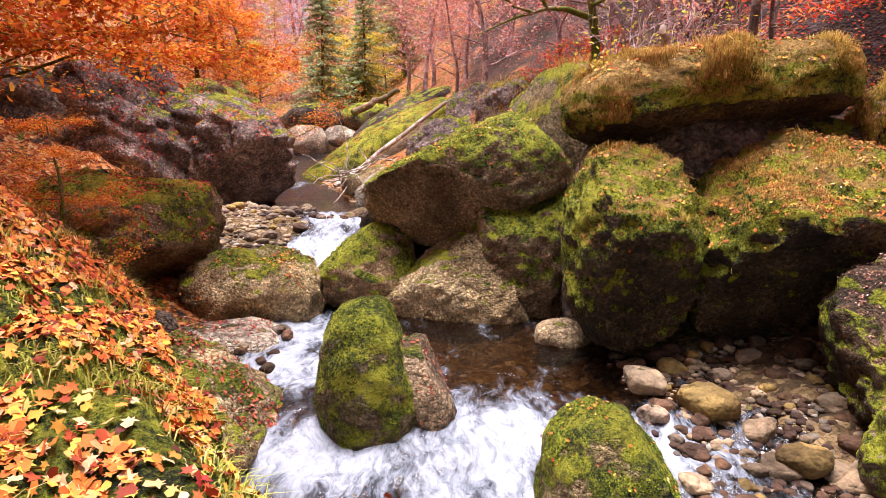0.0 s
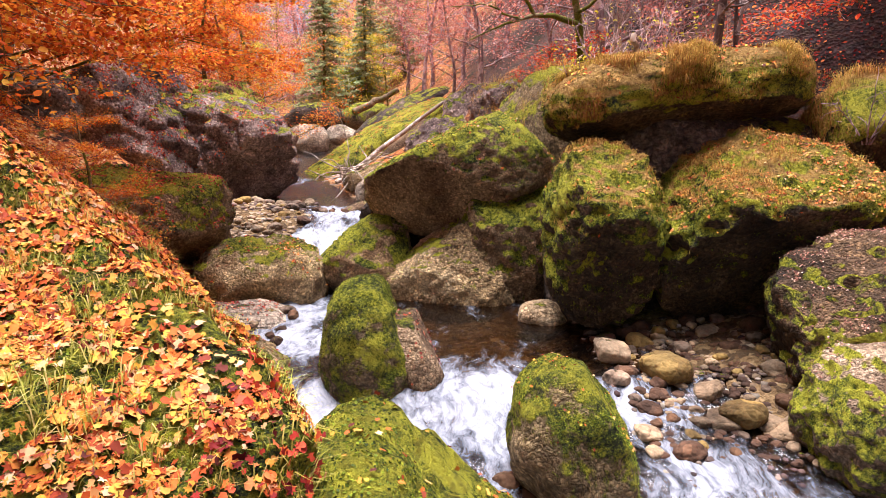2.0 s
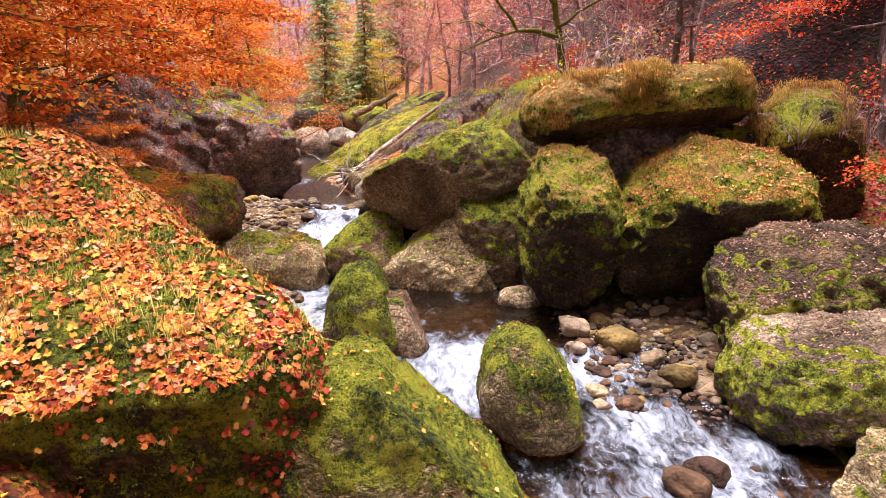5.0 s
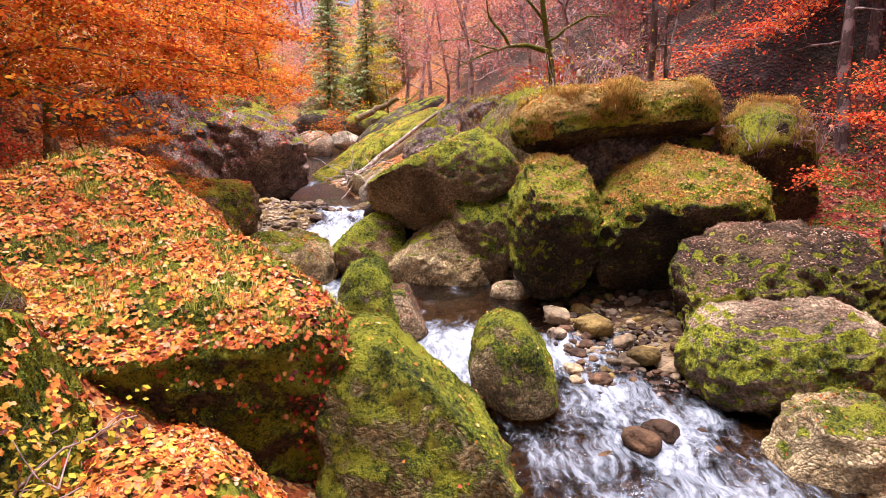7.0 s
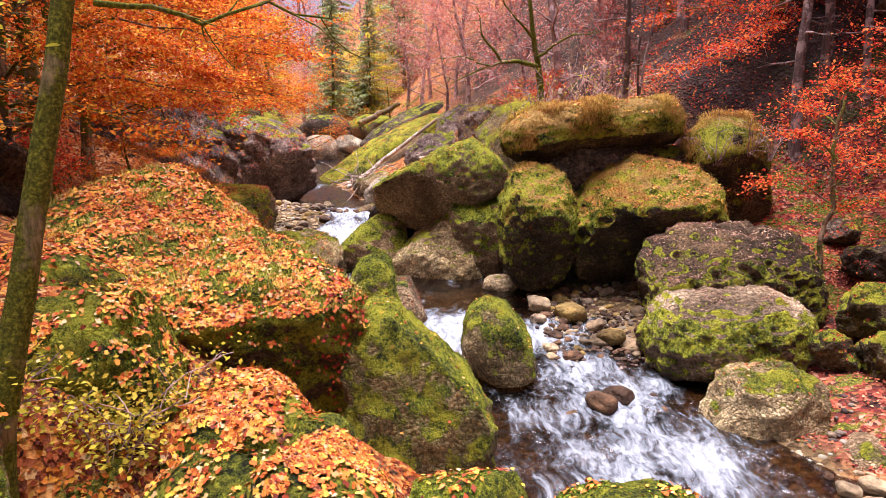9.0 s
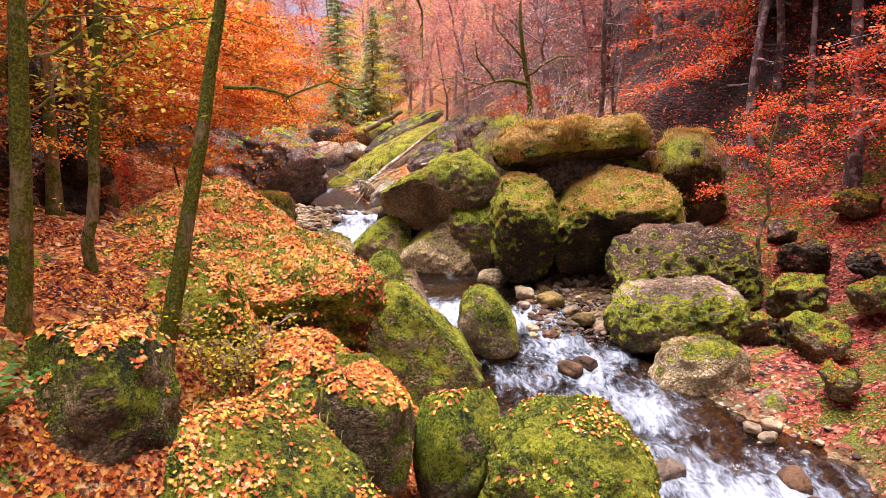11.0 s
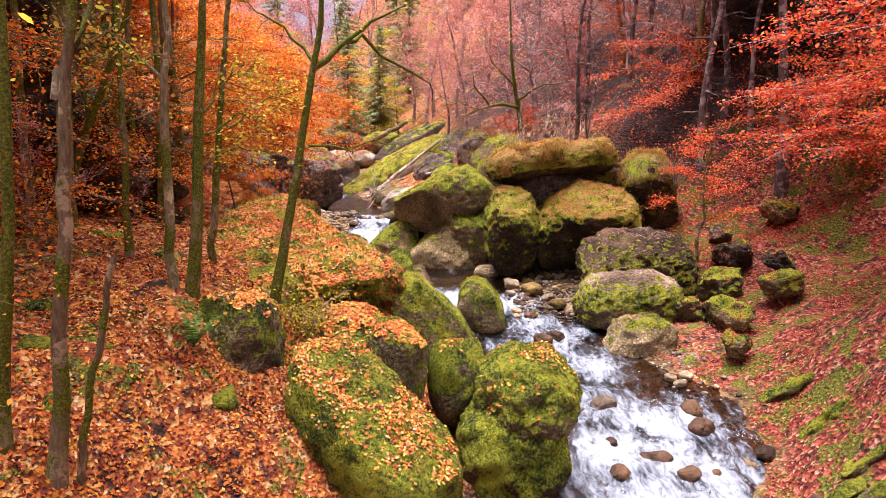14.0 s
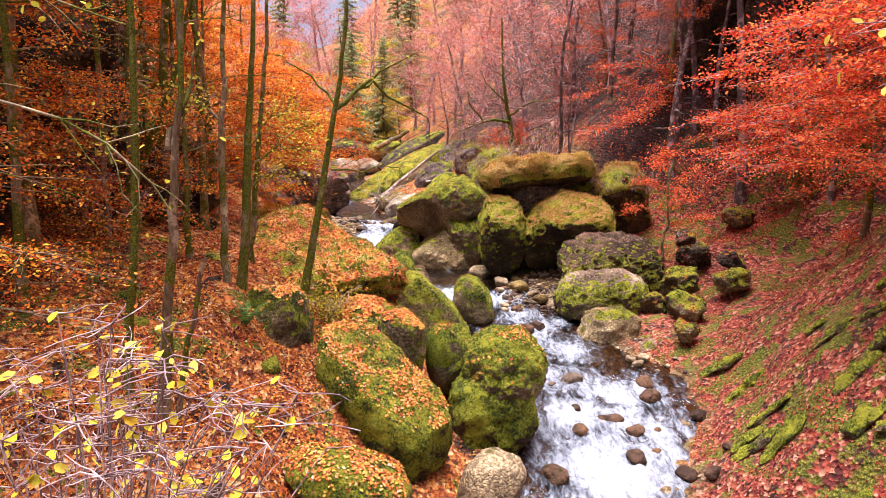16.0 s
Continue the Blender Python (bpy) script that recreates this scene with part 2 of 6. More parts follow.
def water_material():
    m, n, l, b = material("stream_water")
    g = n.new("ShaderNodeNewGeometry")
    at = n.new("ShaderNodeAttribute")
    at.attribute_name = "foam"
    mp = n.new("ShaderNodeMapping")
    mp.inputs["Rotation"].default_value = (0, 0, radians(18))
    mp.inputs["Scale"].default_value = (1.0, 0.36, 1.0)
    l.new(g.outputs["Position"], mp.inputs[0])
    warp = n.new("ShaderNodeVectorMath")
    warp.operation = "MULTIPLY_ADD"
    l.new(tex_noise(n, l, 1.1, 3, 0.5, g.outputs["Position"]).outputs["Color"], warp.inputs[0])
    warp.inputs[1].default_value = (0.5, 0.5, 0.5)
    l.new(mp.outputs[0], warp.inputs[2])
    streak = tex_noise(n, l, 2.4, 7, 0.66, warp.outputs[0], 0.5)
    froth = tex_noise(n, l, 11, 6, 0.66, warp.outputs[0], 0.4)
    s = arith(n, l, "ADD", arith(n, l, "MULTIPLY", streak.outputs[0], 0.64), arith(n, l, "MULTIPLY", froth.outputs[0], 0.36))
    s = arith(n, l, "MULTIPLY", arith(n, l, "SUBTRACT", s, 0.5), 3.0)
    s = arith(n, l, "ADD", s, arith(n, l, "MULTIPLY", at.outputs["Fac"], 0.94))
    mask = arith(n, l, "MULTIPLY", soft_range(n, l, s, 0.12, 0.88), 0.94)
    white = arith(n, l, "ADD", arith(n, l, "MULTIPLY", froth.outputs[0], 0.5), arith(n, l, "MULTIPLY", s, 0.5))
    l.new(ramp_of(n, l, white, [(0.3, (0.06, 0.072, 0.09)), (0.5, (0.17, 0.19, 0.225)), (0.85, (0.37, 0.39, 0.425))]), b.inputs["Base Color"])
    b.inputs["Roughness"].default_value = 0.55
    clear = n.new("ShaderNodeBsdfTransparent")
    clear.inputs[0].default_value = (0.44, 0.33, 0.2, 1)
    gloss = n.new("ShaderNodeBsdfGlossy")
    gloss.inputs["Roughness"].default_value = 0.14
    fr = n.new("ShaderNodeFresnel")
    fr.inputs[0].default_value = 1.7
    wet = n.new("ShaderNodeMixShader")
    l.new(fr.outputs[0], wet.inputs[0])
    l.new(clear.outputs[0], wet.inputs[1])
    l.new(gloss.outputs[0], wet.inputs[2])
    out = n.new("ShaderNodeMixShader")
    l.new(mask, out.inputs[0])
    l.new(wet.outputs[0], out.inputs[1])
    l.new(b.outputs[0], out.inputs[2])
    l.new(out.outputs[0], n["Material Output"].inputs[0])
    bp = n.new("ShaderNodeBump")
    bp.inputs["Strength"].default_value, bp.inputs["Distance"].default_value = 0.7, 0.09
    l.new(arith(n, l, "ADD", streak.outputs[0], arith(n, l, "MULTIPLY", froth.outputs[0], 0.25)), bp.inputs["Height"])
    for node in (b, gloss, fr):
        l.new(bp.outputs[0], node.inputs["Normal"])
    return m


LITTER = litter_material()
WATER = water_material()
ROCK_MOSSY = rock_material("mossy_conglomerate", 0.72)
ROCK_HALF = rock_material("half_mossy_conglomerate", 0.56)
ROCK_LICHEN = rock_material("pale_conglomerate", 0.34, (0.075, 0.054, 0.032), (0.4, 0.31, 0.185), (0.76, 0.66, 0.45), 24.0)
ROCK_B = rock_material("lichened_conglomerate", 0.6, (0.05, 0.038, 0.02), (0.25, 0.2, 0.11), (0.6, 0.52, 0.34), 26.0)
# Rock below moss and grass is near-black: shade of the undersides, painted in
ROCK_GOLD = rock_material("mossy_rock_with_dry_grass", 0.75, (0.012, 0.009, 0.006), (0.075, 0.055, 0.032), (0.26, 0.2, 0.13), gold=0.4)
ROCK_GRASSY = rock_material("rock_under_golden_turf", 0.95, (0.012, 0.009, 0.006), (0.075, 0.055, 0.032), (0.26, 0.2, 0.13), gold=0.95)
ROCK_BIG = rock_material("mossy_topped_brown_conglomerate", 0.6, (0.07, 0.046, 0.028), (0.32, 0.23, 0.145), (0.6, 0.47, 0.31), 27.0)
ROCK_LEAFY = rock_material("dark_rock_under_deep_moss", 0.86, (0.02, 0.013, 0.008), (0.085, 0.06, 0.035), (0.24, 0.18, 0.11))
ROCK_BALD = rock_material("mossy_flanked_rock_with_bare_brown_top", 0.64, (0.016, 0.011, 0.007), (0.085, 0.056, 0.034), (0.25, 0.175, 0.11), 26.0, bald=1.5)
ROCK_BALD_PALE = rock_material("mossy_flanked_rock_with_bare_pale_top", 0.74, (0.04, 0.03, 0.022), (0.22, 0.17, 0.125), (0.52, 0.43, 0.34), 24.0, bald=0.85)
ROCK_PURPLE = rock_material("purple_grey_cliff_rock", 0.36, (0.045, 0.034, 0.038), (0.24, 0.19, 0.2), (0.52, 0.45, 0.46), 16.0)
ROCK_BARE = rock_material("bare_conglomerate", 0.2, (0.045, 0.03, 0.02), (0.22, 0.155, 0.1), (0.52, 0.42, 0.3), 25.0)
ROCK_PALE = rock_material("pale_limestone", 0.16, (0.1, 0.076, 0.05), (0.33, 0.26, 0.17), (0.62, 0.53, 0.38), 18.0)
ROCK_OLIVE = rock_material("olive_weathered_conglomerate", 0.62, (0.04, 0.034, 0.016), (0.18, 0.155, 0.075), (0.46, 0.4, 0.24), 24.0)
ROCK_WASHED = rock_material("washed_grey_limestone", 0.14, (0.12, 0.105, 0.095), (0.4, 0.37, 0.33), (0.74, 0.69, 0.62), 14.0)
# Dark rock; its near-black colour also carries shade in undercuts, gaps and the wood
ROCK_DARK = rock_material("dark_rock_and_shade", 0.3, (0.012, 0.009, 0.008), (0.065, 0.05, 0.042), (0.2, 0.16, 0.14), 11.0)
ROCK_GREY = rock_material("grey_cliff_rock", 0.24, (0.04, 0.035, 0.036), (0.16, 0.135, 0.13), (0.36, 0.32, 0.3), 10.0)
AUTUMN = [(0.0, (0.42, 0.05, 0.008)), (0.25, (0.62, 0.12, 0.012)), (0.55, (0.8, 0.22, 0.02)), (0.8, (0.88, 0.38, 0.04)), (1.0, (0.85, 0.55, 0.08))]
SCARLET = [(0.0, (0.36, 0.03, 0.014)), (0.35, (0.68, 0.07, 0.025)), (0.7, (0.85, 0.16, 0.04)), (1.0, (0.9, 0.36, 0.09))]
ROSE = [(0.0, (0.34, 0.08, 0.065)), (0.45, (0.62, 0.19, 0.14)), (0.8, (0.78, 0.36, 0.27)), (1.0, (0.84, 0.52, 0.42))]
YELLOW = [(0.0, (0.3, 0.3, 0.03)), (0.5, (0.62, 0.5, 0.04)), (1.0, (0.8, 0.66, 0.1))]
FALLEN = [(0.0, (0.1, 0.026, 0.01)), (0.15, (0.34, 0.06, 0.012)), (0.4, (0.62, 0.15, 0.02)), (0.6, (0.72, 0.28, 0.05)), (0.74, (0.8, 0.46, 0.05)), (0.9, (0.6, 0.31, 0.12)), (1.0, (0.7, 0.49, 0.28))]
CRIMSON = [(0.0, (0.09, 0.016, 0.01)), (0.45, (0.33, 0.05, 0.024)), (0.8, (0.48, 0.12, 0.045)), (1.0, (0.6, 0.3, 0.16))]
LEAF_ORANGE, LEAF_RED = leaf_material("orange_leaves", AUTUMN, 0.45), leaf_material("red_leaves", SCARLET, 0.5)
LEAF_ROSE, LEAF_YELLOW = leaf_material("rose_leaves", ROSE, 0.5), leaf_material("yellow_leaves", YELLOW)
LEAF_LEMON = leaf_material("lemon_yellow_leaves", [(0.0, (0.5, 0.42, 0.03)), (0.5, (0.85, 0.7, 0.05)), (1.0, (0.9, 0.8, 0.15))], 0.3)
LEAF_FALLEN = leaf_material("fallen_leaves", FALLEN, 0.0)
FLOOR = [(0.0, (0.035, 0.012, 0.004)), (0.25, (0.18, 0.03, 0.005)), (0.5, (0.37, 0.082, 0.007)), (0.75, (0.5, 0.145, 0.014)), (0.92, (0.64, 0.3, 0.026)), (1.0, (0.56, 0.35, 0.14))]
LEAF_SLOPE = leaf_material("fallen_scarlet_leaves", [(0.0, (0.1, 0.012, 0.008)), (0.4, (0.4, 0.045, 0.02)), (0.75, (0.6, 0.11, 0.03)), (1.0, (0.7, 0.28, 0.08))], 0.0)
LEAF_FLOOR = leaf_material("forest_floor_leaves", FLOOR, 0.0)
GRASS_FRESH = leaf_material("fresh_grass", [(0.0, (0.2, 0.2, 0.03)), (0.6, (0.46, 0.44, 0.06)), (1.0, (0.66, 0.52, 0.2))], 0.2)
LEAF_BLEACHED = leaf_material("bleached_leaf_scraps", [(0.0, (0.08, 0.03, 0.018)), (0.4, (0.27, 0.12, 0.07)), (0.75, (0.42, 0.25, 0.16)), (1.0, (0.58, 0.46, 0.36))], 0.0)
LEAF_CRIMSON = leaf_material("fallen_red_leaves", CRIMSON, 0.0)
MOSS_TUFT = leaf_material("moss_tufts", [(0.0, (0.03, 0.042, 0.005)), (0.4, (0.1, 0.135, 0.008)), (0.75, (0.2, 0.25, 0.012)), (1.0, (0.36, 0.4, 0.025))], 0.2)
# Needle greens are paled, so distant haze is part of the colour
NEEDLE = leaf_material("needles", [(0.0, (0.2, 0.25, 0.14)), (0.6, (0.42, 0.48, 0.25)), (1.0, (0.62, 0.64, 0.34))], 0.45)
GRASS = leaf_material("dry_grass", [(0.0, (0.2, 0.09, 0.02)), (0.4, (0.42, 0.22, 0.045)), (0.8, (0.62, 0.4, 0.1)), (1.0, (0.36, 0.33, 0.05))], 0.25)
FERN = leaf_material("fern_green", [(0.0, (0.03, 0.09, 0.01)), (1.0, (0.12, 0.22, 0.03))], 0.2)
BARK = bark_material("beech_bark", (0.06, 0.04, 0.022), (0.36, 0.27, 0.15), 0.58)
BARK_MOSSY = bark_material("mossy_bark", (0.045, 0.032, 0.016), (0.34, 0.26, 0.13), 0.68)
BARK_DARK = bark_material("dark_bark", (0.06, 0.038, 0.02), (0.22, 0.15, 0.085), 0.5)
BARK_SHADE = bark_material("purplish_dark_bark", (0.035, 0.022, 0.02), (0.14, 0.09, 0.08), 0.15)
TWIG = bark_material("pale_twigs", (0.1, 0.06, 0.06), (0.34, 0.23, 0.22), 0.0)
DEADWOOD = bark_material("weathered_dead_wood", (0.12, 0.085, 0.06), (0.4, 0.32, 0.25), 0.0)
ROOT = bark_material("bleached_roots", (0.14, 0.1, 0.075), (0.4, 0.32, 0.25), 0.0)

# ---- the ground and the stream ----
LEVEL = lerp_table([(-60, -13), (-20, -5), (-9, -2.8), (-5, -1.9), (-2.5, -1.4), (-0.5, -1.1), (1, -0.92), (3, -0.75), (4.6, -0.62), (6.2, -0.35), (7.2, -0.08), (9, 0),
                    (12.5, 0.08), (14.5, 0.5), (16.8, 1.38), (22, 1.5), (24, 2.0), (36, 3.5), (45, 4.5), (60, 7), (110, 17), (300, 60)])
EDGES = lerp_table([(-60, -8, -4), (-20, -1, 2.5), (-9, 1.0, 4.0), (-5, 1.7, 4.5), (-2.5, 2.2, 5.6), (-1, 2.15, 6.3), (0.5, 1.8, 6.5), (1.5, 1.4, 6.2), (3, 0.5, 5.2), (5.5, -1.6, 4.9), (7, -2.7, 3.9),
                    (8.5, -3.5, 3.4), (10, -4.2, 2.6), (12, -3.2, 1.5), (13.3, -3.7, -0.4), (14.8, -3.9, -1.6), (16.6, -3.7, -1.7), (17.6, -4.2, -1.8), (18.3, -5.6, -1.9), (19.3, -6.6, -2.0), (22, -7.3, -3.0), (24, -7.2, -4.6), (27, -7.6, -4.8), (36, -8.5, -6),
                    (45, -10, -7.5), (80, -19, -15), (300, -70, -60)])
LEFT = lerp_table([(0, 0.0), (1, 0.35), (3, 1.5), (5.4, 3.2), (6.5, 3.5), (9.5, 4.0), (11, 6.0), (13, 9.5), (16, 12.5), (24, 19), (60, 42), (300, 90)])
LEFT_FAR = lerp_table([(0, 0.0), (0.5, 0.12), (3, 0.3), (4.5, 1.1), (8, 3), (12, 6.5), (20, 15), (60, 45), (300, 90)])
RIGHT_NEAR = lerp_table([(0, 0.0), (0.5, 0.25), (1.2, 0.9), (4, 4.0), (8, 7.4), (20, 17), (60, 48), (300, 90)])
RIGHT_MID = lerp_table([(0, 0.0), (1, 0.2), (3, 0.6), (5, 1.2), (7.5, 1.7), (9.5, 3.2), (14, 9.0), (20, 17), (60, 48), (300, 90)])
RIGHT_FAR = lerp_table([(0, 0.0), (1, 0.2), (4, 1.6), (8, 4.6), (14, 10), (24, 20), (60, 48), (300, 90)])


def ground_z(x, y, rough=True):
    x, y = np.asarray(x, float), np.asarray(y, float)
    level = LEVEL(y)[0]
    xl, xr = EDGES(y)
    dl, dr = np.maximum(xl - x, 0), np.maximum(x - xr, 0)
    inside = np.clip(np.minimum(x - xl, xr - x), 0, None)
    k = sstep(7, 16, y)
    hl = LEFT(dl)[0] * (1 - k) + LEFT_FAR(dl)[0] * k
    a, c = sstep(3.2, -0.8, y), sstep(8.5, 13, y)
    mid = RIGHT_MID(dr)[0] * (1 - c) + RIGHT_FAR(dr)[0] * c
    hr = mid * (1 - a) + RIGHT_NEAR(dr)[0] * a
    z = level + hl + hr - 0.34 * sstep(0, 1.2, inside)
    if rough:
        away = np.minimum(np.maximum(dl, dr), 3) / 3
        z = z + away * (0.13 * np.sin(1.7 * x + 0.6 * y) * np.sin(1.3 * y - 0.5 * x) + 0.07 * np.sin(4.1 * x + 1.0) * np.sin(3.7 * y + 2.2))
        z = z + np.minimum(away, 1) * np.minimum(np.maximum(dl, dr), 25) / 25 * (1.1 * np.sin(0.45 * x + 1.3) * np.sin(0.37 * y))
    return z


def spread(a, b, c, d, fine, coarse):
    """Grid lines: coarse outside c..d, fine inside."""
    mid = np.arange(c, d + 1e-6, fine)
    up = d + (b - d) * np.linspace(0, 1, coarse)[1:] ** 2.2
    down = c - (c - a) * np.linspace(0, 1, coarse)[1:] ** 2.2
    return np.concatenate([down[::-1], mid, up])


def build_ground():
    xs, ys = spread(-160, 160, -9, 13, 0.13, 50), spread(-60, 300, -13, 20, 0.15, 60)
    X, Y = np.meshgrid(xs, ys)
    Z = ground_z(X, Y)
    verts = np.stack([X, Y, Z], -1).reshape(-1, 3)
    near = (np.abs(verts[:, 0] - 2) < 12) & (verts[:, 1] > -14) & (verts[:, 1] < 22)
    verts[near, 2] += 0.1 * bumps(verts[near], 1.3, 3, 4, 0.6)
    nx, ny = len(xs), len(ys)
    i = (np.arange(ny - 1)[:, None] * nx + np.arange(nx - 1)).ravel()
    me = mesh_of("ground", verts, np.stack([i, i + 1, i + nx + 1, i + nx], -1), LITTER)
    xl, xr = EDGES(verts[:, 1])
    edge = np.minimum(verts[:, 0] - xl, xr - verts[:, 0])
    bed = sstep(-0.5, 0.25, edge + 0.25 * np.sin(3 * verts[:, 1]))
    vx, vy = verts[:, 0], verts[:, 1]
    bar = sstep(5.9, 5.2, vx + 0.2 * np.sin(4 * vy)) * sstep(2.2, 2.9, vx) * sstep(4.8, 5.6, vy) * sstep(10, 9, vy)
    bar2 = sstep(-3.0, -3.4, vx) * sstep(-8.0, -7.0, vx) * sstep(13.0, 13.8, vy) * sstep(20.5, 19.5, vy)
    bed = np.maximum(bed, np.maximum(bar, bar2))
    me.attributes.new("bed", "FLOAT", "POINT").data.foreach_set("value", bed.astype(np.float32))
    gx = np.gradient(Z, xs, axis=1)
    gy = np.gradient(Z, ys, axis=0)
    # Where steep ground takes the rock colour with its painted shade
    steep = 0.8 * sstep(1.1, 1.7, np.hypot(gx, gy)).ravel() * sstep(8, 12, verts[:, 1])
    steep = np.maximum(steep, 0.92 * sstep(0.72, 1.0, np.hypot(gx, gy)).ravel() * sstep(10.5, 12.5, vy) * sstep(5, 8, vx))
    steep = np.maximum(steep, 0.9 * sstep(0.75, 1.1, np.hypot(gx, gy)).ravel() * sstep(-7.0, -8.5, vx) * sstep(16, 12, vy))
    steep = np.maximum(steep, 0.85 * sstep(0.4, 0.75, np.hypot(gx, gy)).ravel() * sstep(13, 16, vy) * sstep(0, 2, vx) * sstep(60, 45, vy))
    me.attributes.new("shaded_crag", "FLOAT", "POINT").data.foreach_set("value", steep.astype(np.float32))
    red = sstep(-0.1, 0.25, verts[:, 0] - xr) * sstep(15, 11, verts[:, 1])
    me.attributes.new("red", "FLOAT", "POINT").data.foreach_set("value", red.astype(np.float32))
    return tagged(new("ground", me), "valley floor of fallen leaves, soil and moss", "ground", kind="structure")


RAPIDS = [(-2.3, 8.6, 0.8, 1.0, 1.0), (-2.4, 10.4, 0.7, 2.2, 0.95), (-2.9, 13.2, 1.0, 1.5, 1.0), (-2.9, 15.0, 1.0, 1.8, 1.0), (-1.3, 6.5, 1.3, 0.9, 1.0), (0.5, 6.1, 1.0, 1.0, 0.9), (2.1, 6.6, 1.2, 0.9, 0.95), (1.0, 6.9, 1.3, 0.9, 0.92),
          (-0.2, 5.0, 1.2, 1.1, 0.95), (1.2, 7.5, 0.9, 0.5, 0.6), (2.7, 6.8, 0.6, 0.6, 0.65), (4.2, 4.6, 0.6, 0.8, 0.5), (3.0, 2.2, 1.0, 1.3, 0.72), (2.2, 3.6, 0.8, 0.8, 0.6), (2.8, 5.2, 0.7, 0.9, 0.85), (3.4, 4.0, 0.9, 1.1, 0.85), (4.0, 2.6, 0.8, 1.3, 0.85), (2.4, 1.6, 0.9, 1.2, 0.62), (3.3, 0.6, 1.2, 1.0, 0.85), (4.8, -0.3, 1.3, 0.9, 0.95),
          (4.7, -1.7, 1.2, 1.0, 0.88), (4.9, -3.0, 0.9, 1.3, 0.8), (3.6, -1.3, 1.4, 1.0, 0.95), (3.9, -3.0, 1.5, 1.6, 1.05), (3.4, -5.5, 1.5, 2.4, 1.05), (2.7, -9, 1.5, 3, 0.9), (-6.3, 24.0, 0.8, 0.8, 1.0), (-2.8, 17.0, 1.3, 0.9, 1.0), (-4.2, 18.2, 1.8, 0.4, 0.9), (0.6, 11.3, 0.5, 0.4, 0.35), (-0.6, 8.6, 0.7, 0.5, 0.35)]


def build_water():
    ys = np.concatenate([np.arange(-24, -12, 0.35), np.arange(-12, 18, 0.075), np.arange(18, 47, 0.25)])
    cols = 90
    u = np.linspace(-0.12, 1.12, cols)
    xl, xr = EDGES(ys)
    X = xl[:, None] + (xr - xl)[:, None] * u
    Y = np.repeat(ys[:, None], cols, 1)
    foam = np.zeros_like(X)
    for cx, cy, rx, ry, s in RAPIDS:
        foam = np.maximum(foam, s * np.exp(-(((X - cx) / rx) ** 2 + ((Y - cy) / ry) ** 2) * 0.9))
    verts = np.stack([X, Y, np.repeat(LEVEL(ys)[0][:, None], cols, 1)], -1).reshape(-1, 3)
    w = bumps(verts * (1, 0.6, 1), 2.3, 11, 3, 0.6)
    w2 = bumps(verts * (1, 0.7, 1), 5.5, 12, 2, 0.6)
    verts[:, 2] += (0.012 + 0.1 * foam.ravel()) * w + 0.06 * foam.ravel() * np.abs(w2)
    ny = len(ys)
    i = (np.arange(ny - 1)[:, None] * cols + np.arange(cols - 1)).ravel()
    me = mesh_of("stream", verts, np.stack([i, i + 1, i + cols + 1, i + cols], -1), WATER)
    me.attributes.new("foam", "FLOAT", "POINT").data.foreach_set("value", foam.ravel().astype(np.float32))
    return tagged(new("water", me), "clear brown stream with white rapids between boulders", "stream", kind="structure")


ground = build_ground()
water = build_water()

# ---- boulders ----
def ico(sub):
    bm = bmesh.new()
    bmesh.ops.create_icosphere(bm, subdivisions=sub, radius=1.0)
    v = np.array([x.co[:] for x in bm.verts])
    f = np.array([[q.index for q in p.verts] for p in bm.faces])
    bm.free()
    return v, f


ICO = {k: ico(k) for k in (2, 3, 4, 5, 6)}


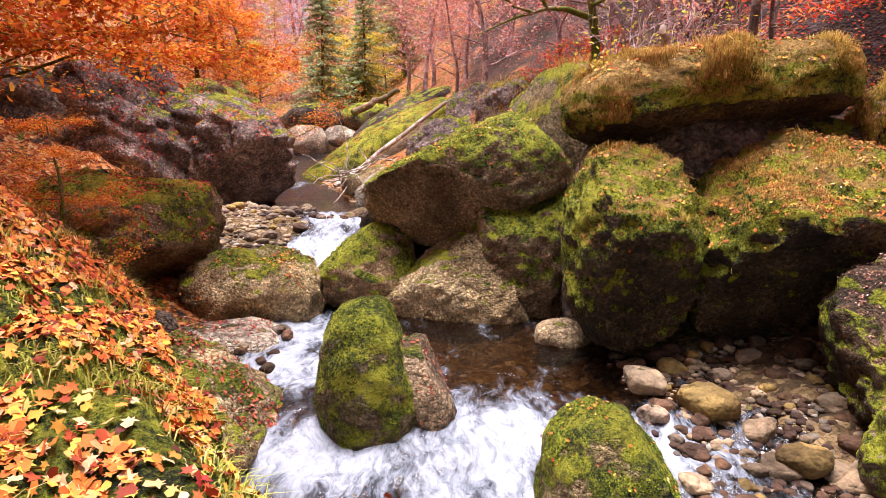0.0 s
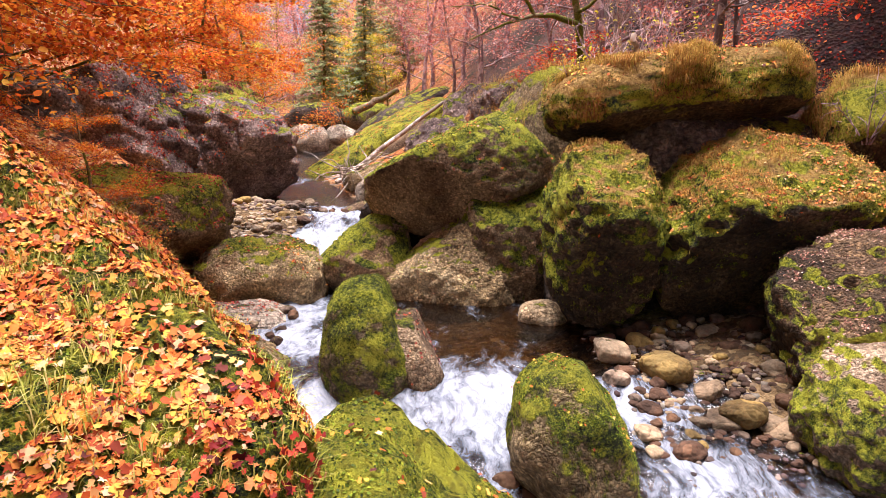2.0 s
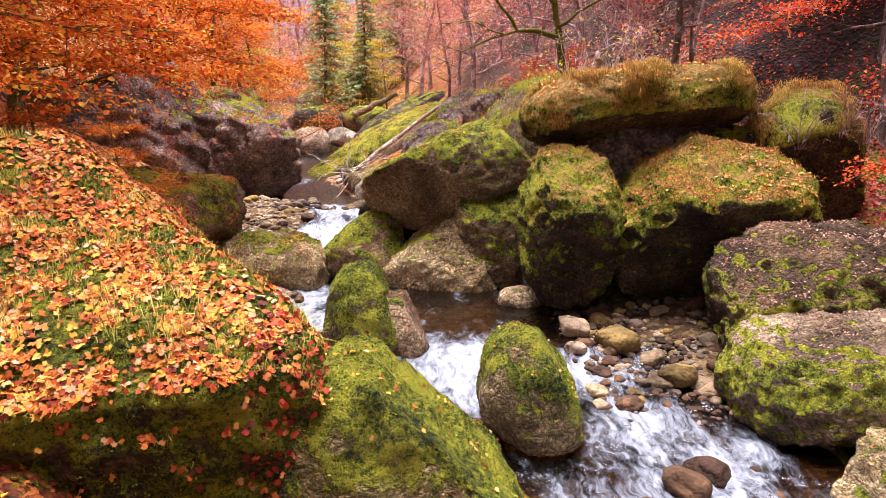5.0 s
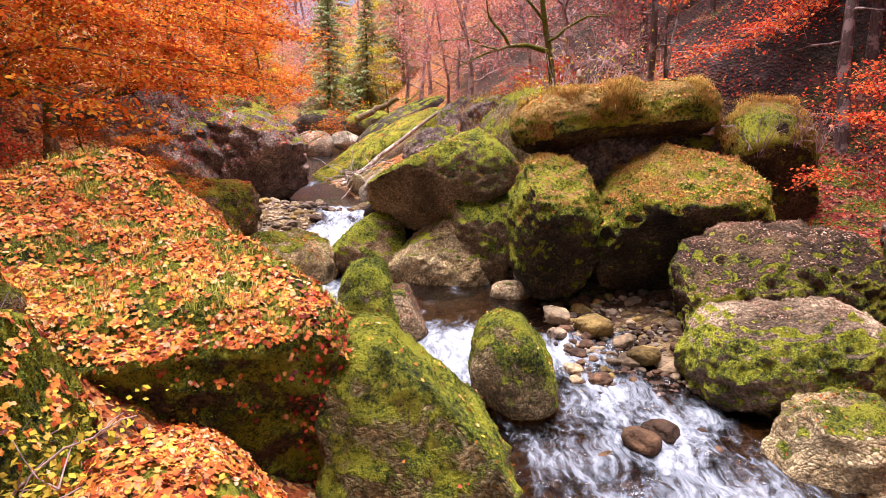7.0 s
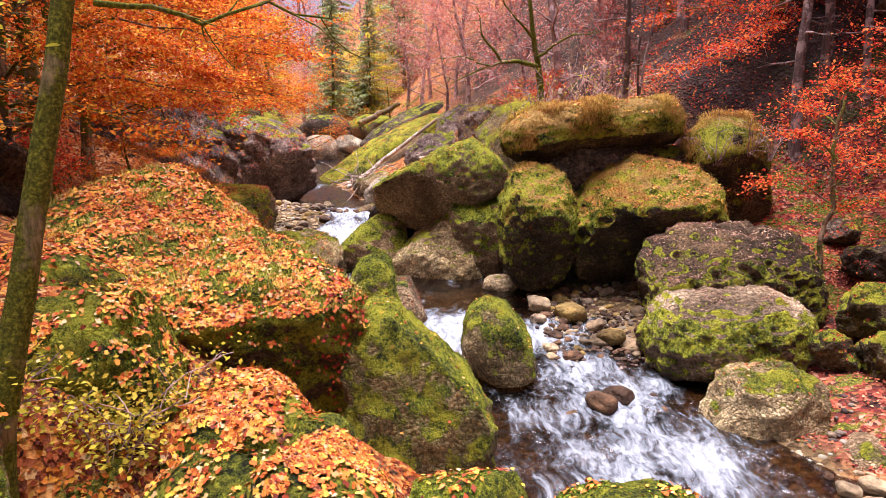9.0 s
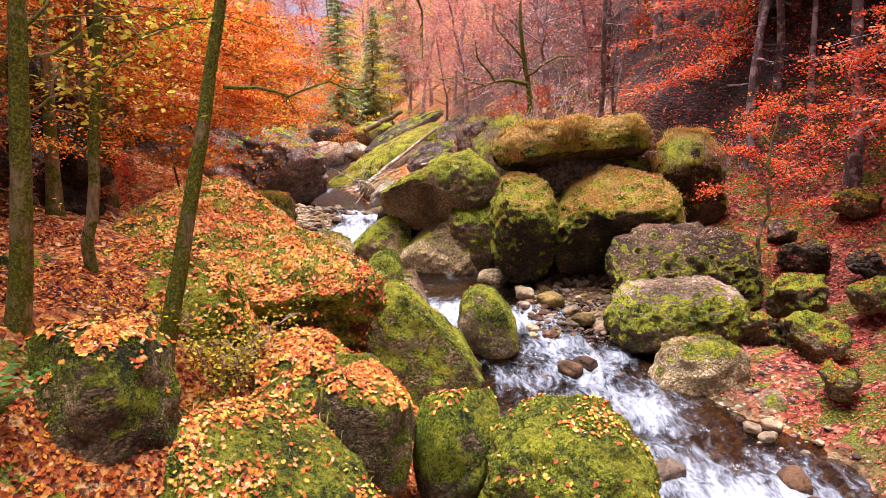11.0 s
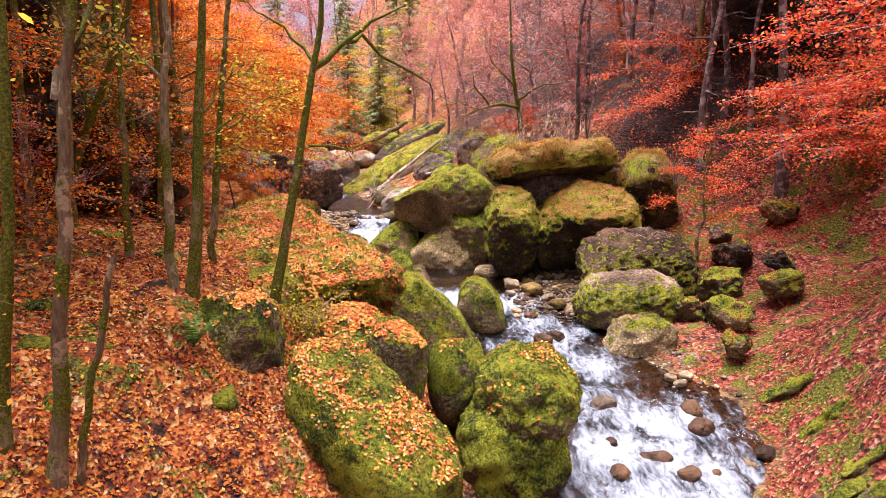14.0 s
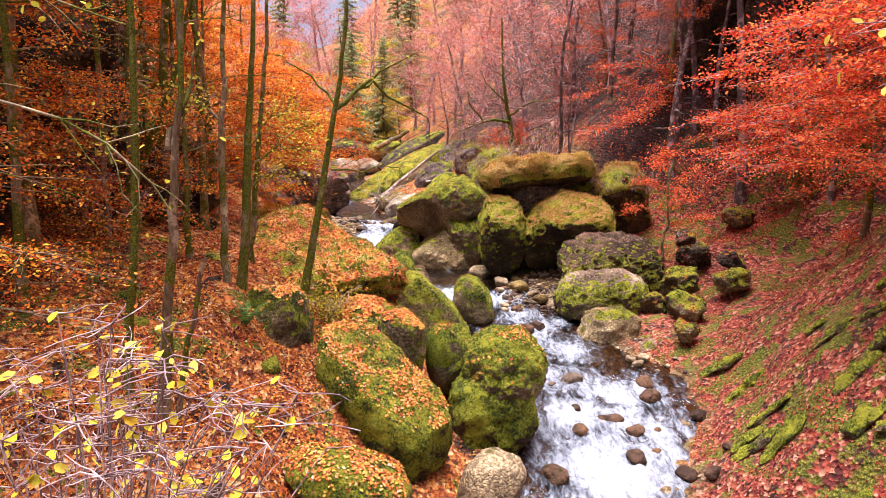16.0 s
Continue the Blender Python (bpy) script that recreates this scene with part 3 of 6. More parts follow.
def rock_mesh(name, half, seed, mat, sub=4, square=2.6, cuts=7, rough=0.1, taper=0.0, lean=(0, 0), planes=(), fine=0.05, strata=0.0):
    """A boulder of half sizes: a rounded block, cut by blunt planes and weathered by noise. planes: extra cuts (nx, ny, nz, how far out of 1);
    strata: how far its beds stand out over one another."""
    d, f = ICO[sub]
    r = (np.abs(d) ** square).sum(1) ** (-1 / square)
    p = d * r[:, None]
    own = np.random.default_rng(seed)
    normals = own.normal(size=(cuts, 3))
    normals /= np.linalg.norm(normals, axis=1)[:, None]
    allcuts = [(v, own.uniform(0.72, 0.98)) for v in normals] + [(np.array(q[:3]) / np.linalg.norm(q[:3]), q[3]) for q in planes]
    for nrm, out in allcuts:
        over = p @ nrm - out
        p = p - np.where(over > 0, over * 0.88, 0)[:, None] * nrm
    p[:, 0] *= 1 - taper * (p[:, 2] + 1) / 2
    p[:, 1] *= 1 - taper * (p[:, 2] + 1) / 2
    p[:, 0] += lean[0] * (p[:, 2] + 1) / 2
    p[:, 1] += lean[1] * (p[:, 2] + 1) / 2
    lo, hi = p.min(0), p.max(0)
    p = (p - (lo + hi) / 2) / ((hi - lo) / 2)
    q = p * np.array(half)
    size = float(np.mean(half))
    q = q + d * (rough * size * bumps(q, 0.9 / size, seed % 91, 3, 0.5) + fine * min(1.0, size) * bumps(q, 4.2, seed % 53, 4, 0.62))[:, None]
    if strata:
        bed = 1.5 * q[:, 2] + 0.5 * q[:, 0] + 1.1 * bumps(q, 0.45, seed % 37, 3, 0.5)
        step = np.floor(bed)
        jut = np.sin(step * 12.9898 + seed) * 0.7 + sstep(0.0, 0.35, bed - step) - 1.3 * sstep(0.7, 1.0, bed - step)
        block = np.sin(np.floor(0.9 * q[:, 0] + 0.6 * q[:, 1] + 0.8 * np.sin(step * 3.1) + 0.6 * bumps(q, 0.7, seed % 29, 2)) * 7.77 + 2.1 * step)
        q = q + d * (1.0, 1.0, 0.3) * (strata * (jut + 0.6 * block))[:, None]
    return mesh_of(name, q, f, mat)


def boulder(name, label, x0, x1, z0, z1, y, deep, mat, seed, sub=4, turn=0.0, **shape):
    """A boulder that spans x0..x1 and z0..z1 about the line y; deep: its half depth."""
    half = ((x1 - x0) / 2, deep, (z1 - z0) / 2)
    ob = new(name, rock_mesh(name, half, seed, mat, sub, **shape))
    ob.matrix_world = pose((x0 + x1) / 2, y, (z0 + z1) / 2, 0, 0, turn)
    return tagged(ob, label, "boulder")


rocks = {}
rocks["A"] = boulder("boulder", "upright green mossy boulder standing in the rapids", -1.5, -0.24, -0.75, 1.27, 7.4, 0.74, ROCK_MOSSY, 3, 5, square=2.5, cuts=0, rough=0.05, taper=0.16, lean=(-0.16, 0.1), planes=[(0.9, 0, 0.42, 0.8)])
rocks["A2"] = boulder("boulder", "brownish leaning slab with fallen leaves in the rapids", -0.75, 0.16, -0.7, 0.76, 7.5, 0.6, ROCK_BARE, 5, 4, cuts=2, square=3.0, taper=0.1, lean=(-0.3, 0), planes=[(0.85, 0, 0.5, 0.75)])
rocks["B"] = boulder("boulder", "moss-topped conglomerate boulder standing in the stream", 0.86, 2.14, -0.85, 0.8, 5.2, 0.72, ROCK_B, 8, 5, square=2.8, cuts=1, rough=0.07, taper=0.22, lean=(-0.2, 0), planes=[(0.8, -0.1, 0.6, 0.82)])
rocks["C"] = boulder("boulder", "large mossy wedge-shaped boulder at the water's edge", -0.75, 1.2, -1.3, 1.45, 2.2, 1.15, ROCK_OLIVE, 12, 5, square=4.2, cuts=2, rough=0.08, fine=0.08, planes=[(0.62, 0.1, 0.78, 0.5), (0, -1, 0.25, 0.85)])
rocks["M"] = boulder("boulder", "huge boulder covered with fallen orange leaves and moss", -5.2, -0.45, -1.3, 3.0, 3.2, 2.9, ROCK_LEAFY, 21, 6, square=3.4, cuts=0, rough=0.075, fine=0.08, planes=[(1.44, 1.015, 1.55, 0.6), (2.09, 1.42, 0, 0.5), (0.3, -1, -0.2, 0.8), (0.1, -0.55, 0.83, 0.72)])
rocks["H"] = boulder("boulder", "low boulder topped with orange leaves", -1.8, -0.35, -0.3, 1.32, -0.5, 0.85, ROCK_LEAFY, 23, 5, square=3, cuts=4)
rocks["F"] = boulder("boulder", "mossy boulder capped with fallen leaves", -0.83, 0.2, -0.2, 1.34, -1.7, 0.6, ROCK_HALF, 31, 4, square=3, planes=[(0.3, 0, 1, 0.72)])
rocks["F2"] = boulder("boulder", "small round mossy boulder between larger ones", -0.9, -0.1, 0.2, 1.25, -1.1, 0.45, ROCK_MOSSY, 32, 4)
rocks["E"] = boulder("boulder", "round mossy boulder beside the stream", 0.22, 1.24, -0.6, 1.0, -1.4, 0.6, ROCK_MOSSY, 33, 4, square=2.5)
rocks["D"] = boulder("boulder", "big bright green mossy boulder over the rapids", 1.02, 2.72, -0.9, 0.97, -1.95, 1.05, ROCK_MOSSY, 37, 6, square=2.3, cuts=0, rough=0.07, fine=0.07, planes=[(0.75, -0.2, -0.7, 0.78)])
rocks["Db"] = boulder("boulder", "mossy base block under a bright green boulder", 0.7, 2.52, -1.85, 0.2, -2.0, 1.1, ROCK_LEAFY, 38, 5, square=2.9, cuts=1, rough=0.08, fine=0.07, planes=[(0.75, -0.2, -0.7, 0.7)])
rocks["N"] = boulder("boulder", "long mossy boulder with a stripe of leaves", -2.1, 0.85, -1.6, 1.28, -3.35, 0.85, ROCK_LEAFY, 41, 5, turn=-38, square=3, cuts=2, rough=0.09, planes=[(0.5, 0, 0.86, 0.42), (-0.9, -0.5, 0.1, 0.88)])
rocks["K"] = boulder("boulder", "dark blocky boulder topped with leaves below the trees", -3.5, -2.05, 0.4, 2.0, -2.5, 0.75, ROCK_HALF, 43, 5, square=2.9, cuts=5, rough=0.09)
rocks["P1"] = boulder("boulder", "broad flat-topped boulder strewn with leaves", 4.55, 7.95, -0.6, 1.95, 6.9, 1.35, ROCK_BALD, 47, 6, square=2.5, cuts=0, rough=0.11, fine=0.09, planes=[(-0.7, -0.3, 0.6, 0.9), (0, -0.7, -0.7, 0.8)])
rocks["P2"] = boulder("boulder", "rounded boulder with a pale bare top and mossy flanks", 4.2, 7.15, -1.0, 0.98, 5.5, 1.3, ROCK_BALD_PALE, 48, 6, square=2.2, cuts=0, rough=0.09, fine=0.08, planes=[(0, -0.6, -0.8, 0.72)])
rocks["G"] = boulder("boulder", "low pale boulder with a mossy back beside the stream", 4.55, 6.4, -1.3, 0.1, 3.6, 0.8, ROCK_LICHEN, 51, 5, cuts=6, rough=0.12, fine=0.08)
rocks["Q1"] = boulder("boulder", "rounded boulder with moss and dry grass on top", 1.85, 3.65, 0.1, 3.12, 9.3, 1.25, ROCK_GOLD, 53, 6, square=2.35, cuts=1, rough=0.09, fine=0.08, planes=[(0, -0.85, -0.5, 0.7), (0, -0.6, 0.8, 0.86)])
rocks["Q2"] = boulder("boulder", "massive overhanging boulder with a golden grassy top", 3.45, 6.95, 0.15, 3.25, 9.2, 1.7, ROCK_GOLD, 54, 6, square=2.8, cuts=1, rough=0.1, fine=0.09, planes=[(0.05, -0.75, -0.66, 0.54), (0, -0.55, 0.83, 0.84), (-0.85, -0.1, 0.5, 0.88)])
# These two back the overhangs; their dark colour stands in for deep shade
rocks["Qb"] = boulder("boulder", "undercut base rock coloured near-black for deep shade", 2.1, 6.5, -0.8, 2.0, 10.9, 1.3, ROCK_DARK, 55, 5, square=3.4, cuts=4)
rocks["Tb"] = boulder("boulder", "rock face coloured dark for the shade under a grassy slab", 2.3, 7.0, 0.5, 3.7, 10.8, 1.3, ROCK_DARK, 58, 5, square=3.8, cuts=5)
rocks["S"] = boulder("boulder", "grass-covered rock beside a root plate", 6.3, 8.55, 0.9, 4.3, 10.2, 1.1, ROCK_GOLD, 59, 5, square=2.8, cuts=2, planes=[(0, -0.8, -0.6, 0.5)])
rocks["big1"] = boulder("boulder", "very large conglomerate boulder with a mossy sloping top", -1.55, 2.55, 1.25, 3.85, 13.0, 1.7, ROCK_BIG, 61, 6, square=3.0, cuts=0, rough=0.05, fine=0.06, planes=[(-0.6, -0.05, 0.8, 0.56), (0.83, 0, 0.55, 0.9), (0.62, -0.1, -0.78, 0.68), (-0.3, -0.8, -0.45, 0.8)])
rocks["big2"] = boulder("boulder", "pale slab of conglomerate rising to a point at the pool", -1.1, 1.75, -0.7, 1.75, 11.75, 0.8, ROCK_LICHEN, 62, 6, square=3.6, cuts=1, rough=0.06, fine=0.07, planes=[(-0.66, -0.1, 0.75, 0.55), (0.9, -0.1, 0.42, 0.66), (0, -0.8, 0.6, 0.7)])
rocks["big3"] = boulder("boulder", "brown conglomerate boulder wedged under a larger one", 0.45, 2.7, -0.6, 2.85, 12.15, 1.0, ROCK_BIG, 63, 6, square=2.5, cuts=1, rough=0.08, fine=0.08, planes=[(0, -0.6, 0.8, 0.8)])
rocks["tip"] = boulder("boulder", "low wet conglomerate boulder beside the rapids", -2.6, -0.55, -0.05, 1.7, 12.6, 0.95, ROCK_BIG, 64, 5, square=3.0, cuts=2, rough=0.07, fine=0.08, planes=[(-0.69, -0.1, 0.72, 0.52), (0.3, -0.8, 0.5, 0.75)])
# Fills the gap behind, coloured dark in place of shade
rocks["big4"] = boulder("boulder", "rock coloured dark for the shaded gap behind the great boulder", -1.9, 1.9, 0.1, 2.6, 14.3, 1.0, ROCK_DARK, 65, 4, square=3, cuts=6)
rocks["pale"] = boulder("stone", "pale yellowish stone at the pool's edge", 1.5, 2.4, -0.25, 0.36, 10.0, 0.4, ROCK_PALE, 66, 3)
rocks["LB"] = boulder("boulder", "broad low boulder with moss and leaves beside the stream", -5.0, -2.3, -0.7, 1.2, 12.0, 1.2, ROCK_LICHEN, 71, 5, square=2.6, rough=0.13, fine=0.09)
rocks["LF"] = boulder("boulder", "flat pale washed rock lying in the water", -4.7, -2.65, -0.6, 0.28, 10.2, 0.9, ROCK_WASHED, 73, 4)
rocks["LC"] = boulder("boulder", "large overhanging boulder under the orange branches", -7.6, -4.35, 0.2, 2.75, 12.0, 1.5, ROCK_BIG, 75, 5, square=2.7, cuts=6, rough=0.13, fine=0.1, planes=[(0.3, -0.4, -0.9, 0.6)])
rocks["LR"] = boulder("boulder", "pale leaf-strewn rock sloping into the water", -4.2, -1.95, -0.9, 0.7, 7.0, 1.3, ROCK_LICHEN, 77, 5, rough=0.12, fine=0.09, planes=[(0.6, 0, 0.8, 0.5)])
rocks["LD"] = boulder("boulder", "small dark boulder on the bank", -4.25, -3.55, 0.0, 0.95, 8.3, 0.4, ROCK_DARK, 78, 3)

# cliffs
def cliff(label, x0, x1, z0, z1, y, deep, mat, seed, sub=5, **shape):
    ob = boulder("cliff", label, x0, x1, z0, z1, y, deep, mat, seed, sub, **shape)
    return tagged(ob, category="cliff", kind="structure")


rocks["cl1"] = cliff("dark overhanging conglomerate cliff above the pool", -10.0, -4.95, 0.9, 5.0, 21.3, 2.4, ROCK_PURPLE, 81, 6, square=6, cuts=12, rough=0.2, fine=0.07, planes=[(0.5, -0.5, -0.7, 0.62)], strata=0.1)
rocks["cl2"] = cliff("grey rock wall with moss and red leaves", -11.2, -7.7, 0.6, 6.0, 19.6, 2.2, ROCK_PURPLE, 82, 6, square=4, cuts=16, rough=0.18, fine=0.07, strata=0.1)
rocks["cl4"] = cliff("grey rock wall below the orange trees", -17, -10.4, 0.5, 5.6, 18.0, 2.6, ROCK_GREY, 84, 6, square=4, cuts=18, rough=0.18, fine=0.07, strata=0.1)
rocks["cl5"] = cliff("mossy dark rock block on the cliff", -8.6, -6.2, 3.0, 5.6, 22.4, 1.8, ROCK_HALF, 85, 5, square=3.4, cuts=12, rough=0.16, fine=0.07, strata=0.1)
rocks["cl3"] = cliff("pale eroded ledge at the cliff's foot", -10.2, -6.7, 0.5, 2.4, 18.6, 1.0, ROCK_GREY, 83, 5, cuts=10, rough=0.16, fine=0.07, planes=[(0.6, -0.2, 0.75, 0.6)], strata=0.1)

rocks["cl6"] = cliff("stepped mossy shoulder of the cliff above the pool", -7.7, -4.9, 1.55, 4.85, 20.2, 1.6, ROCK_PURPLE, 86, 6, square=4.5, cuts=6, rough=0.14, fine=0.07, planes=[(0.5, -0.45, -0.72, 0.5), (0.3, -0.3, 0.9, 0.8)], strata=0.1)

# far boulders, the mossy slab and the rocks behind the great boulder
def tilted(name, label, centre, half, turns, mat, seed, sub=4, **shape):
    ob = new(name, rock_mesh(name, half, seed, mat, sub, **shape))
    ob.matrix_world = pose(*centre, *turns)
    return tagged(ob, label, "boulder")


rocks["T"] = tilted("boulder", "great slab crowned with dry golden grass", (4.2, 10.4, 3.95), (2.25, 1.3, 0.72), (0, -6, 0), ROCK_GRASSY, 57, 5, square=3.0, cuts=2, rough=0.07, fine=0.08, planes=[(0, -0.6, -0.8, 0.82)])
rocks["slab"] = tilted("boulder", "long sloping rock slab covered with moss", (-3.3, 27.6, 2.9), (4.6, 2.2, 1.15), (8, -33, 8), ROCK_MOSSY, 91, 5, square=3.2)
rocks["slab2"] = tilted("boulder", "pale bare rock behind the fallen log", (-1.17, 26.4, 2.8), (1.8, 1.2, 1.5), (0, -30, 0), ROCK_BARE, 92, 4)
rocks["heap1"] = tilted("boulder", "pale washed boulder beside the pool", (-0.9, 19.6, 1.6), (1.3, 1.0, 0.75), (0, -14, 0), ROCK_LICHEN, 121, 4)
rocks["heap2"] = tilted("boulder", "pale washed boulder beside the pool", (-1.3, 17.6, 1.35), (0.8, 0.7, 0.5), (0, -8, 30), ROCK_WASHED, 122, 4)
rocks["heap3"] = tilted("boulder", "mossy boulder among driftwood", (0.6, 21.8, 2.7), (1.4, 1.1, 1.1), (0, -20, 0), ROCK_HALF, 123, 4)
rocks["knoll"] = tilted("boulder", "soil-covered rocky knoll with dry grass", (2.3, 20.5, 4.5), (1.1, 1.2, 1.0), (0, 8, 0), ROCK_PURPLE, 93, 5, cuts=9, rough=0.18, fine=0.12)
rocks["knoll2"] = tilted("boulder", "mossy rock ledge rising behind the great boulder", (3.0, 14.8, 3.2), (1.4, 1.2, 1.8), (0, -22, 0), ROCK_HALF, 94, 4)
rocks["heap4"] = tilted("boulder", "pale washed boulder under bare roots", (-1.7, 21.0, 1.85), (1.2, 0.9, 0.7), (0, -16, 10), ROCK_WASHED, 125, 4, cuts=8, rough=0.14)
rocks["heap5"] = tilted("boulder", "pale washed boulder under bare roots", (-2.7, 22.8, 2.0), (1.0, 0.8, 0.55), (0, -20, -15), ROCK_LICHEN, 126, 4, cuts=8, rough=0.14)
rocks["heap6"] = tilted("boulder", "dark wet rock behind the great boulder", (0.2, 23.6, 3.3), (1.5, 1.0, 1.2), (0, -24, 8), ROCK_PURPLE, 127, 5, cuts=9, rough=0.16, fine=0.1)
rocks["heap7"] = tilted("boulder", "dark wet rock behind the great boulder", (1.5, 24.5, 4.6), (1.3, 1.0, 1.2), (0, -14, 0), ROCK_PURPLE, 128, 5, cuts=9, rough=0.16, fine=0.1)
rocks["ledge"] = tilted("boulder", "dark rock ledge below the wood", (-2.0, 35, 5.2), (3.0, 2, 0.9), (0, -30, 10), ROCK_DARK, 95, 4)
rocks["b1"] = tilted("boulder", "dark rounded boulder far up the stream", (-7.9, 38, 5.2), (1.9, 1.5, 1.1), (0, 0, 0), ROCK_DARK, 96, 4)
rocks["b2"] = tilted("boulder", "white washed boulder far up the stream", (-7.6, 35, 3.8), (1.35, 1.1, 1.0), (0, -12, 0), ROCK_WASHED, 97, 4)
rocks["b3"] = tilted("boulder", "flat pale boulder far up the stream", (-5.6, 36, 4.2), (1.0, 0.9, 0.6), (0, 8, 0), ROCK_WASHED, 98, 4)
rocks["b4"] = tilted("boulder", "mossy boulder far up the stream", (-4.6, 39, 5.4), (1.6, 1.2, 1.0), (0, -10, 0), ROCK_HALF, 99, 4)
rocks["b5"] = tilted("boulder", "small pale boulder beside the little fall", (-6.9, 25.2, 2.0), (0.7, 0.6, 0.5), (0, 0, 0), ROCK_GREY, 100, 3)
rocks["b6"] = tilted("boulder", "mossy bank boulder beneath far spruces", (-6.6, 46, 7.6), (2.4, 2, 1.6), (0, 0, 0), ROCK_MOSSY, 101, 4)
rocks["mid"] = tilted("boulder", "low dark boulder at the head of the rapids", (-2.2, 17.4, 1.42), (0.6, 0.45, 0.22), (0, -12, 0), ROCK_BARE, 102, 4)
rocks["grey"] = tilted("boulder", "smooth grey boulder below the leafy bank", (1.42, -4.3, -1.3), (0.52, 0.7, 0.64), (0, 12, -20), ROCK_PALE, 103, 4)
rocks["shelf"] = tilted("boulder", "pale flat rock among red leaves on the bank", (6.6, 2.5, -0.85), (0.8, 0.5, 0.3), (0, 6, 20), ROCK_BARE, 124, 4)
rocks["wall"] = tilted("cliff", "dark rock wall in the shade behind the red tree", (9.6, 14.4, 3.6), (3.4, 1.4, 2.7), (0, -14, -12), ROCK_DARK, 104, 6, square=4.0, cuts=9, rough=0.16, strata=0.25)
tagged(rocks["wall"], category="cliff", kind="structure")
# Outcrops added to darken gaps between trees; the shade is in their colour
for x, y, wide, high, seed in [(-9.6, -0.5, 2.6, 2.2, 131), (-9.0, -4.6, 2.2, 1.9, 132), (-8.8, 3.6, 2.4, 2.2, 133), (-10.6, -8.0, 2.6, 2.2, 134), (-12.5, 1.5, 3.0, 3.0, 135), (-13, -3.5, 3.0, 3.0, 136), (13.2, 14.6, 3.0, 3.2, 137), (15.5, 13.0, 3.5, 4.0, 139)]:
    outcrop = tilted("rock_outcrop", "mossy rock outcrop coloured dark for the shaded gaps of the wood", (x, y, float(ground_z(x, y)) + (0.25 if x < 0 else -0.35) * high), (1.2, wide, high), (0, -18, seed), ROCK_DARK, seed, 5, square=4, cuts=10, rough=0.18, fine=0.14, strata=0.22)
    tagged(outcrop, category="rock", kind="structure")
own = np.random.default_rng(640)
for k in range(30):
    x, y = own.uniform(5.7, 9.6), own.uniform(-8, 0.8)
    xr = float(EDGES(y)[1])
    if x > xr + 0.35:
        dx, dz = 0.2, float(ground_z(x + 0.2, y - 0.1) - ground_z(x - 0.2, y + 0.1))
        tilted("rock_rib", "mossy rock rib showing through red leaves on the slope", (x, y, float(ground_z(x, y)) + 0.02), (own.uniform(0.25, 0.6), own.uniform(0.12, 0.28), own.uniform(0.05, 0.09)),
               (0, -math.degrees(math.atan2(dz, 0.45)), -26 + own.normal(scale=12)), ROCK_MOSSY if k % 3 else ROCK_HALF, 140 + k, 4, square=3.2, cuts=6, rough=0.3, fine=0.25)
rocks["N2"] = tilted("boulder", "low mossy boulder half buried in leaves", (-0.9, -5.3, -0.62), (1.05, 0.75, 0.42), (0, 16, 0), ROCK_MOSSY, 105, 4)
rocks["H2"] = tilted("boulder", "low mossy boulder half buried in leaves", (-1.0, -1.25, 0.55), (0.7, 0.55, 0.5), (0, 0, 0), ROCK_MOSSY, 106, 4)
rocks["HL"] = tilted("boulder", "mossy leaf-strewn boulder below the huge one", (-2.7, -0.35, 0.95), (0.9, 0.8, 1.15), (0, 6, 10), ROCK_LEAFY, 108, 5, square=2.8, cuts=3, rough=0.1, fine=0.08)
rocks["ML"] = tilted("boulder", "mossy boulder with leaves beside the leaning tree", (-3.7, 0.6, 1.5), (0.9, 0.8, 0.85), (0, 0, 0), ROCK_HALF, 107, 4)
for x, y, z, r, mat, seed in [(7.13, 4.58, 0.0, 0.4, ROCK_HALF, 1), (7.8, 3.85, 0.0, 0.56, ROCK_HALF, 2), (8.07, 5.05, 0.62, 0.5, ROCK_HALF, 3), (9.1, 6.6, 1.2, 0.46, ROCK_DARK, 4), (9.47, 4.56, 0.72, 0.4, ROCK_HALF, 5),
                              (7.1, 1.86, -0.1, 0.3, ROCK_HALF, 6), (9.4, 8.3, 1.6, 0.3, ROCK_DARK, 7), (11.25, 8.25, 2.4, 0.42, ROCK_HALF, 8), (9.9, 5.6, 1.2, 0.34, ROCK_DARK, 9)]:
    rocks["bank%d" % seed] = tilted("boulder", "small boulder lying on the leafy bank" if mat is ROCK_DARK else "small mossy boulder lying on the leafy bank", (x, y, z), (1.25 * r, 1.0 * r, 0.85 * r), (0, 12, 37 * seed), mat, 110 + seed, 5, square=3.4, cuts=7, rough=0.22, fine=0.15)

# ---- scattering ----
def blob_leaf():
    v = [(0, 0, 0), (0.5, 0.32, 0.1), (1, 0, -0.02), (0.5, -0.32, 0.1)]
    return np.array(v) - (0.5, 0, 0), np.array([[0, 1, 2], [0, 2, 3]])


def oval_leaf():
    v = [(0, 0, 0), (0.3, 0.3, 0.07), (0.72, 0.26, 0.05), (1, 0, -0.03), (0.72, -0.26, 0.05), (0.3, -0.3, 0.07)]
    return np.array(v) - (0.5, 0, 0), np.array([[0, 1, 2], [0, 2, 3], [0, 3, 4], [0, 4, 5]])


